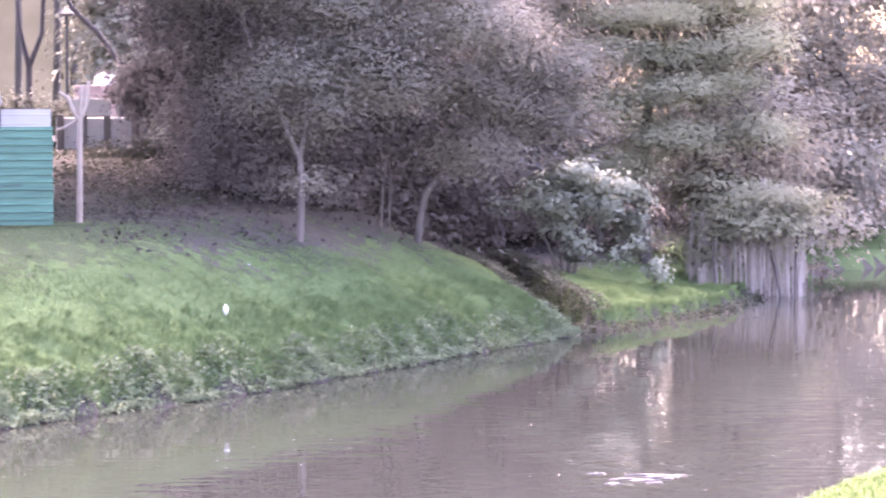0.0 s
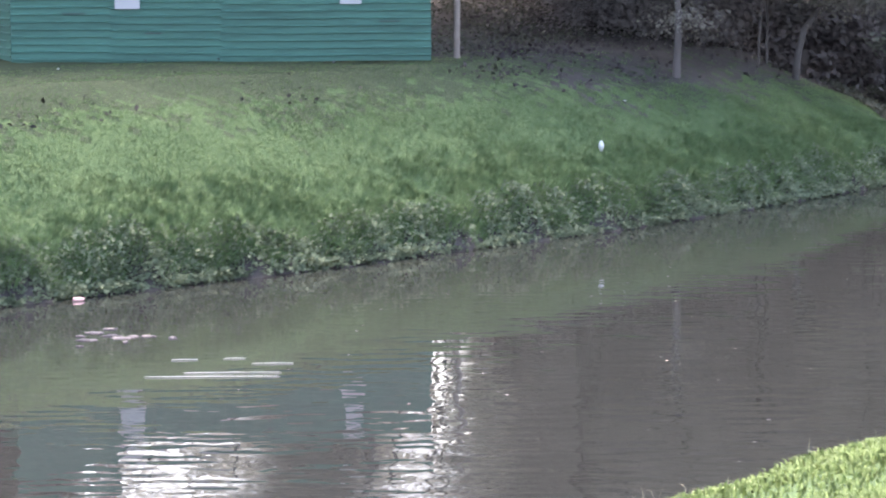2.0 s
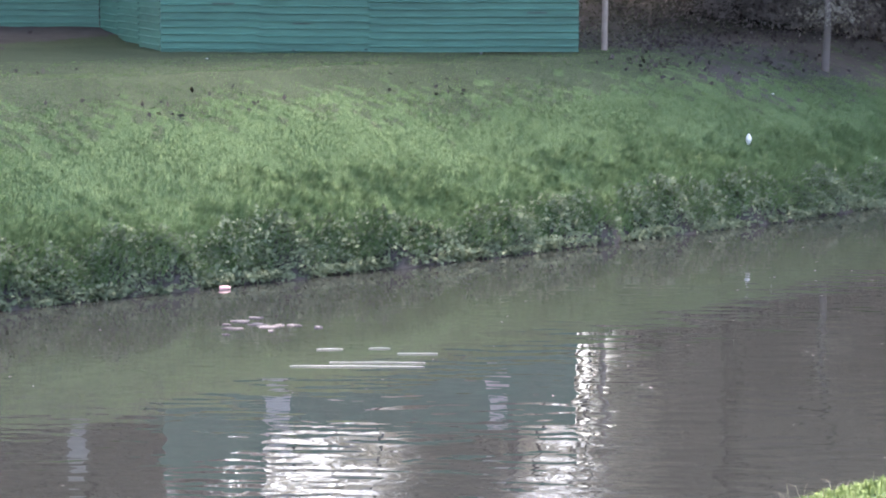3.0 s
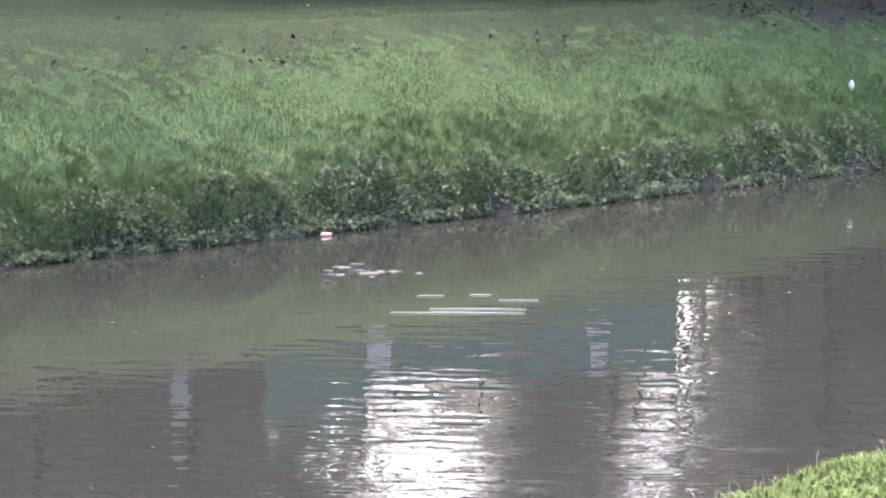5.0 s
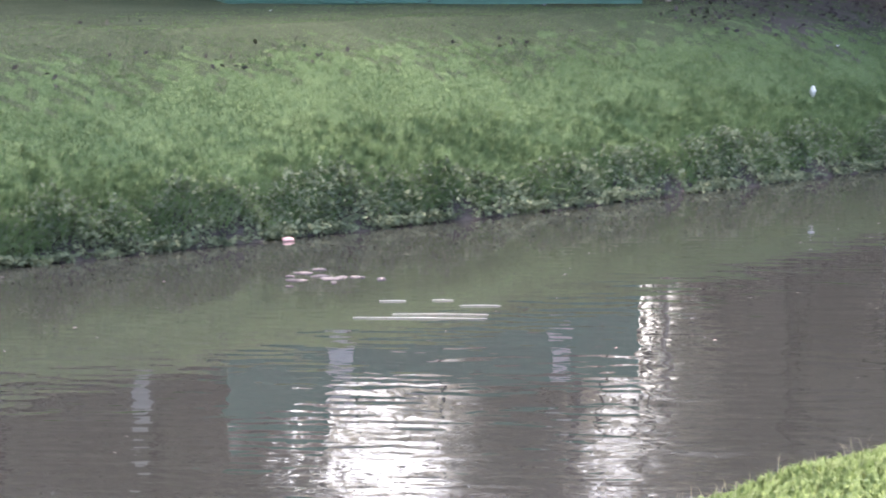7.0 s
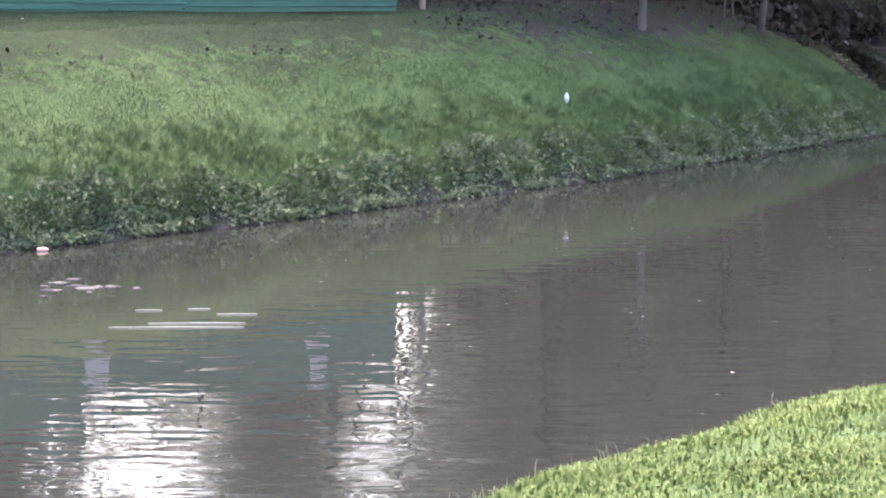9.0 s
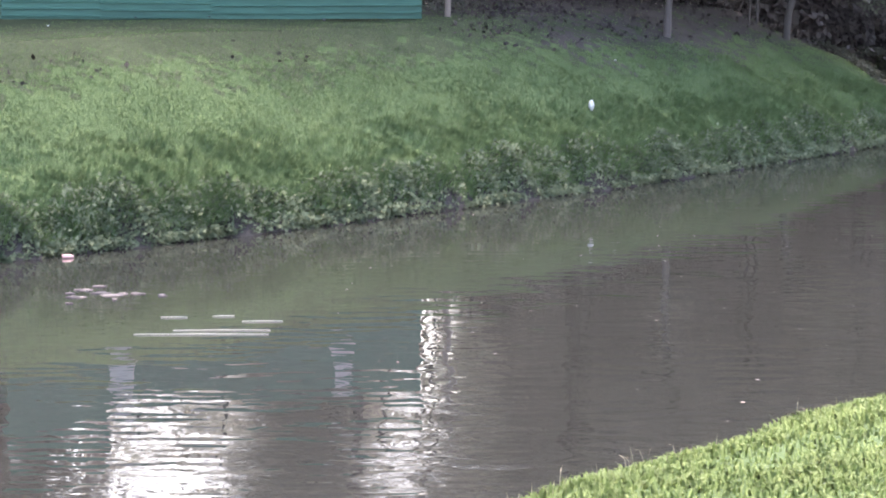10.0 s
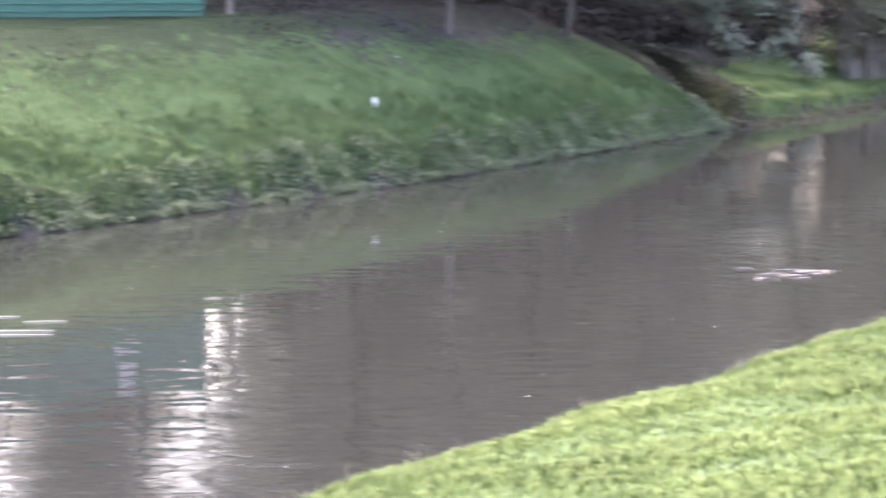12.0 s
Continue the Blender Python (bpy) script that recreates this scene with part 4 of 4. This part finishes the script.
# hanging roots over the water at the bend
def root_curtain():
    rng = np.random.default_rng(28)
    root = thing("hanging_roots", 16.5, 70.6, 0, "pale curtain of roots and vines hanging to the water", "hanging roots")
    V, F = [], []
    for k in range(330):
        x, y = rng.uniform(-1.1, 1.9), rng.uniform(-0.7, 0.5)
        top = 2.35 + 0.3 * math.sin(2 * x) + rng.uniform(-1.3, 0.3)
        low = max(0.0, rng.uniform(-0.7, 0.9))
        dx, r = rng.uniform(-0.12, 0.12), rng.uniform(0.006, 0.018)
        v, f = tube_arrays([(x, y, top), (x + dx, y, (top + low) / 2), (x + dx * 0.6, y - 0.05, low)], [r, r * 0.9, r * 0.7], 4, len(V))
        V += v
        F += f
    tagged(mesh("root_mass", V, F, M_ROOT, root), kind="stuff")
    for k, (x, dx, r) in enumerate(((0.75, 0.35, 0.05), (-0.6, 0.05, 0.045), (1.5, -0.1, 0.04))):
        tube("root", [(x, -0.8, 1.5), (x + dx * 0.5, -0.85, 0.8), (x + dx, -0.9, -0.2)], [r, r, r * 0.8], M_PALE_BARK, root, 6)
    v, f, nrm = crown_arrays(rng, [(1.0, -0.2, 2.35, 1.3, 0.9, 0.4), (-0.5, -0.1, 2.6, 1.0, 0.9, 0.45), (0.2, -0.5, 1.9, 1.2, 0.6, 0.4), (1.3, -0.7, 1.7, 0.6, 0.4, 0.4), (-0.7, -0.6, 1.4, 0.4, 0.3, 0.4)], 9000, 0.13, 0.5, 0.35, 0.3)
    mesh("canopy", v, f, M_PALE_LEAF, root, normals=nrm)


root_curtain()


# ---- beyond the road ----
def kiosk():
    root = thing("kiosk", 1.35, 92.0, ground_at(1.35, 92.0), "small brick hut with a white domed roof", "hut")
    part("wall", box(1.3, 1.3, 1.6, 0, 0, 0, 0.02), M_BRICK, root)
    bm = bmesh.new()
    bmesh.ops.create_uvsphere(bm, u_segments=20, v_segments=10, radius=0.5)
    bmesh.ops.transform(bm, matrix=pose(0.3, 0, 1.6) @ Matrix.Diagonal((0.72, 0.72, 0.8, 1)), verts=bm.verts[:])
    part("roof", bm, M_ROOF, root)


def low_wall():
    root = thing("boundary_wall", 1.1, 70.0, 3.3, "whitewashed low wall along the road", "wall")
    part("wall", box(2.0, 0.2, 1.12, 0, 0, 0, 0.02), M_WHITE, root)
    for x in (-0.9, -0.35, 0.2, 0.85):
        part("pillar", box(0.16, 0.26, 1.2, x, -0.03, 0, 0.02), M_WALL, root)
    part("board", box(0.9, 0.05, 0.4, -0.16, -0.2, 1.16, 0.01), M_ROOF, root, "pale board over the wall")


def lamp(x, y, z_top):
    z = ground_at(x, y)
    root = thing("street_lamp", x, y, z, "dark park lamp post with a flat round head", "street lamp", "lamps along the road")
    tube("pole", [(0, 0, -0.1), (0, 0, 1), (0, 0, z_top - z)], [0.05, 0.045, 0.04], M_LAMP, root)
    bm = bmesh.new()
    bmesh.ops.create_cone(bm, cap_ends=True, segments=16, radius1=0.25, radius2=0.1, depth=0.16, matrix=pose(0, 0, z_top - z))
    head = part("head", bm, M_LAMP, root)
    bm = bmesh.new()
    bmesh.ops.create_cone(bm, cap_ends=True, segments=14, radius1=0.2, radius2=0.24, depth=0.05, matrix=pose(0, 0, z_top - z - 0.105))
    part("lens", bm, M_STEEL, head, "grey round lamp lens")


def hedge():
    rng = np.random.default_rng(29)
    root = thing("hedge", -0.9, 72.0, ground_at(-0.9, 72.0), "dark clipped hedge along the road", "hedge")
    v, f, nrm = crown_arrays(rng, [(-2.5, 0, 0.5, 1.4, 0.6, 0.6), (-0.6, 0, 0.5, 1.3, 0.6, 0.65), (1.0, 0, 0.5, 0.9, 0.6, 0.6)], 9000, 0.12, 0.1, 0.7, 0.25)
    mesh("foliage", v, f, M_DARK, root, normals=nrm)
    root = thing("hedge", 1.6, 67.5, ground_at(1.6, 67.5), "low dark planting at the foot of the wall", "hedge")
    v, f, nrm = crown_arrays(rng, [(-0.65, 0, 0.05, 0.2, 0.3, 0.2), (-0.2, 0, 0.0, 0.25, 0.3, 0.14), (0.9, 0, 0.1, 0.9, 0.5, 0.25)], 2600, 0.1, 0.1, 0.7, 0.2)
    mesh("foliage", v, f, M_DARK, root, normals=nrm)


def building():
    root = thing("building", -9.5, 112.0, ground_at(-9.5, 112.0) - 0.2, "grey rendered building beyond the road", "building")
    part("wall", box(12.0, 8.0, 6.0, 0, 4, 0, 0.05), M_WALL, root)
    part("roof", box(12.6, 8.6, 0.35, 0, 4, 6.0, 0.05), M_ROOF, root)
    for k in range(3):
        w = part("window", box(1.7, 0.12, 1.4, -4.6 + 2.8 * k, -0.02, 2.6, 0.02), M_WALL, root, "window frame in the grey wall")
        part("pane", box(1.5, 0.03, 1.2, -4.6 + 2.8 * k, -0.1, 2.7, 0.005), M_STEEL, w, "dark window pane")


kiosk()
low_wall()
lamp(0.42, 80.0, 7.26)
lamp(-3.1, 80.0, 7.1)
hedge()
building()
tree("tree", "small dark tree in front of the low wall", 1.95, 68.5, [(0, 0, 0, 0.05), (0.02, 0, 1.0, 0.045), (-0.05, 0, 2.0, 0.03)], lobes_at(1.95, 68.5, [(1.8, 0, 5.3, 0.35, 0.4, 0.35), (2.1, 0, 4.7, 0.35, 0.4, 0.3), (1.6, 0, 4.9, 0.2, 0.3, 0.2), (2.3, 0, 5.5, 0.4, 0.4, 0.3)]), 3500, 0.12, M_DARK_LEAF, M_BARK, seed=66, spread=0.2)
# glowing sheet standing in for bright haze over woods too far off to make out
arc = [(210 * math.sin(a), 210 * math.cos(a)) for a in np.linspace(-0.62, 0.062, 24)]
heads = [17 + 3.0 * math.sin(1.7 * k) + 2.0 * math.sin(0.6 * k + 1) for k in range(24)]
tagged(mesh("backdrop", [(x, y, z) for (x, y), top in zip(arc, heads) for z in (-1.0, top)], [(2 * k, 2 * k + 2, 2 * k + 3, 2 * k + 1) for k in range(23)], M_HAZE_GLOW), "glowing backdrop sheet painted as hazy far woods", "distant woods", kind="structure")


# ---- small things ----
def bag():
    root = thing("plastic_bag", 2.917, 50.07, ground_at(2.917, 50.07), "small white plastic bag standing in the grass", "bag")
    bm = bmesh.new()
    bmesh.ops.create_icosphere(bm, subdivisions=3, radius=0.5)
    for v in bm.verts:
        k = noise.noise(v.co * 4) * 0.12
        v.co *= 1 + k
        w = 1 - 0.5 * abs(v.co.z)
        v.co.x, v.co.y, v.co.z = v.co.x * 0.1 * w, v.co.y * 0.09 * w, v.co.z * 0.2 + 0.1
    part("bag", bm, M_BAG, root)


def bottle():
    root = thing("bottle", -4.6, 38.05, 0.0, "pink plastic bottle floating at the waterline", "bottle", turn=20)
    tube("body", [(-0.07, 0, 0.02), (-0.065, 0, 0.02), (0.03, 0, 0.02), (0.06, 0, 0.02), (0.08, 0, 0.02)], [0.005, 0.03, 0.03, 0.02, 0.015], M_PINK, root, 10)


def scrap(x, y, size, turn):
    """A crumpled scrap of white plastic in the grass."""
    root = thing("litter_scrap", x, y, ground_at(x, y) + 0.02, "small crumpled white scrap lying in the grass", "litter", "scraps on the bank", turn)
    bm = bmesh.new()
    bmesh.ops.create_icosphere(bm, subdivisions=2, radius=size)
    for v in bm.verts:
        v.co *= 1 + 0.5 * noise.noise(v.co * 30 + Vector((turn, 0, 0)))
        v.co.z *= 0.5
    part("scrap", bm, M_BAG, root)


bag()
bottle()
scrap(3.52, 53.13, 0.028, 20)
scrap(-6.2, 49.0, 0.022, 70)


# ---- floating in the canal ----
# Thin pale rods stand in for the bright glinting streaks on the water.
for k, (x, y, length, turn) in enumerate(((-2.35, 31.2, 1.45, 1), (-2.15, 31.5, 1.05, 2), (-1.75, 32.2, 0.45, 3), (-2.75, 32.5, 0.3, 4), (-2.2, 32.6, 0.25, 3))):
    cane = thing("streak_rod", x, y, 0.006, "thin pale rod standing in for a glinting streak on the water", "cane", "canes floating on the canal", turn)
    tube("cane", [(-length / 2, 0, 0), (-length * 0.48, 0, 0.003), (0, 0.01, 0.004), (length * 0.48, 0, 0.003), (length / 2, 0, 0)], [0.002, 0.003, 0.004, 0.003, 0.002], M_BAG, cane, 7)


def foam(x, y, label, wide, deep, count, seed):
    """A raft of thin flat flecks with ragged outlines, lying on the water."""
    r = random.Random(seed)
    root = thing("surface_flecks", x, y, 0.0, label, "foam", "foam adrift on the canal")
    for k in range(count):
        u = r.gauss(0, 0.3)
        cx, cy = u * wide, r.gauss(0, 0.3) * deep
        w, d = wide * r.uniform(0.04, 0.2) * (1.2 - min(abs(u), 0.9)), deep * r.uniform(0.03, 0.1)
        bm = bmesh.new()
        ring = []
        for i in range(12):
            a = 2 * math.pi * i / 12
            q = r.uniform(0.4, 1.2)
            ring.append((cx + w * q * math.cos(a), cy + d * q * math.sin(a)))
        low = [bm.verts.new((px, py, 0.002)) for px, py in ring]
        top = [bm.verts.new((cx + (px - cx) * 0.8, cy + (py - cy) * 0.8, 0.014)) for px, py in ring]
        bm.faces.new(top)
        for i in range(12):
            bm.faces.new((low[i], low[(i + 1) % 12], top[(i + 1) % 12], top[i]))
        part("fleck", bm, M_FROTH_GLINT, root)
    return root


# The first raft stands in for a splash, the second for a glint of sky.
foam(-3.72, 34.5, "pale froth standing in for a splash on the water", 0.9, 0.9, 16, 5)
foam(7.15, 35.8, "flat pale raft standing in for a sky glint on the water", 1.15, 0.9, 14, 6)
foam(15.4, 63.1, "small white scrap of froth", 0.7, 0.5, 3, 7)
foam(17.4, 71.5, "thin pale line of froth near the bend", 1.6, 0.8, 4, 8)


def specks():
    """Leaf scraps and froth adrift on the water."""
    rng = np.random.default_rng(16)
    x, y = scatter(rng, 1500, -9, 18, 14, 70, lambda x, y: (side(x, y, FAR) < -0.4) & (side(x, y, BROW) > 3) & (np.abs(x / y + 0.01) < 0.3))
    k = rng.uniform(0, 1, len(x)) < np.interp(x / y, [-0.1, 0.05, 0.25], [0.12, 0.3, 0.8])
    x, y = x[k], y[k]
    at = np.stack([x, y, np.full(len(x), 0.004)], 1)
    out = np.broadcast_to(np.array([0.0, 0.0, 1.0]), at.shape)
    v, f = leaves(rng, at, 0.05, 0.0, 0.6, out, 0.97)
    v[:, 2] = np.clip(v[:, 2], 0.003, 0.012)
    tagged(mesh("floating_scraps", v, f, M_ROOT), "small pale scraps of leaf adrift on the water", "floating debris", kind="stuff")


specks()
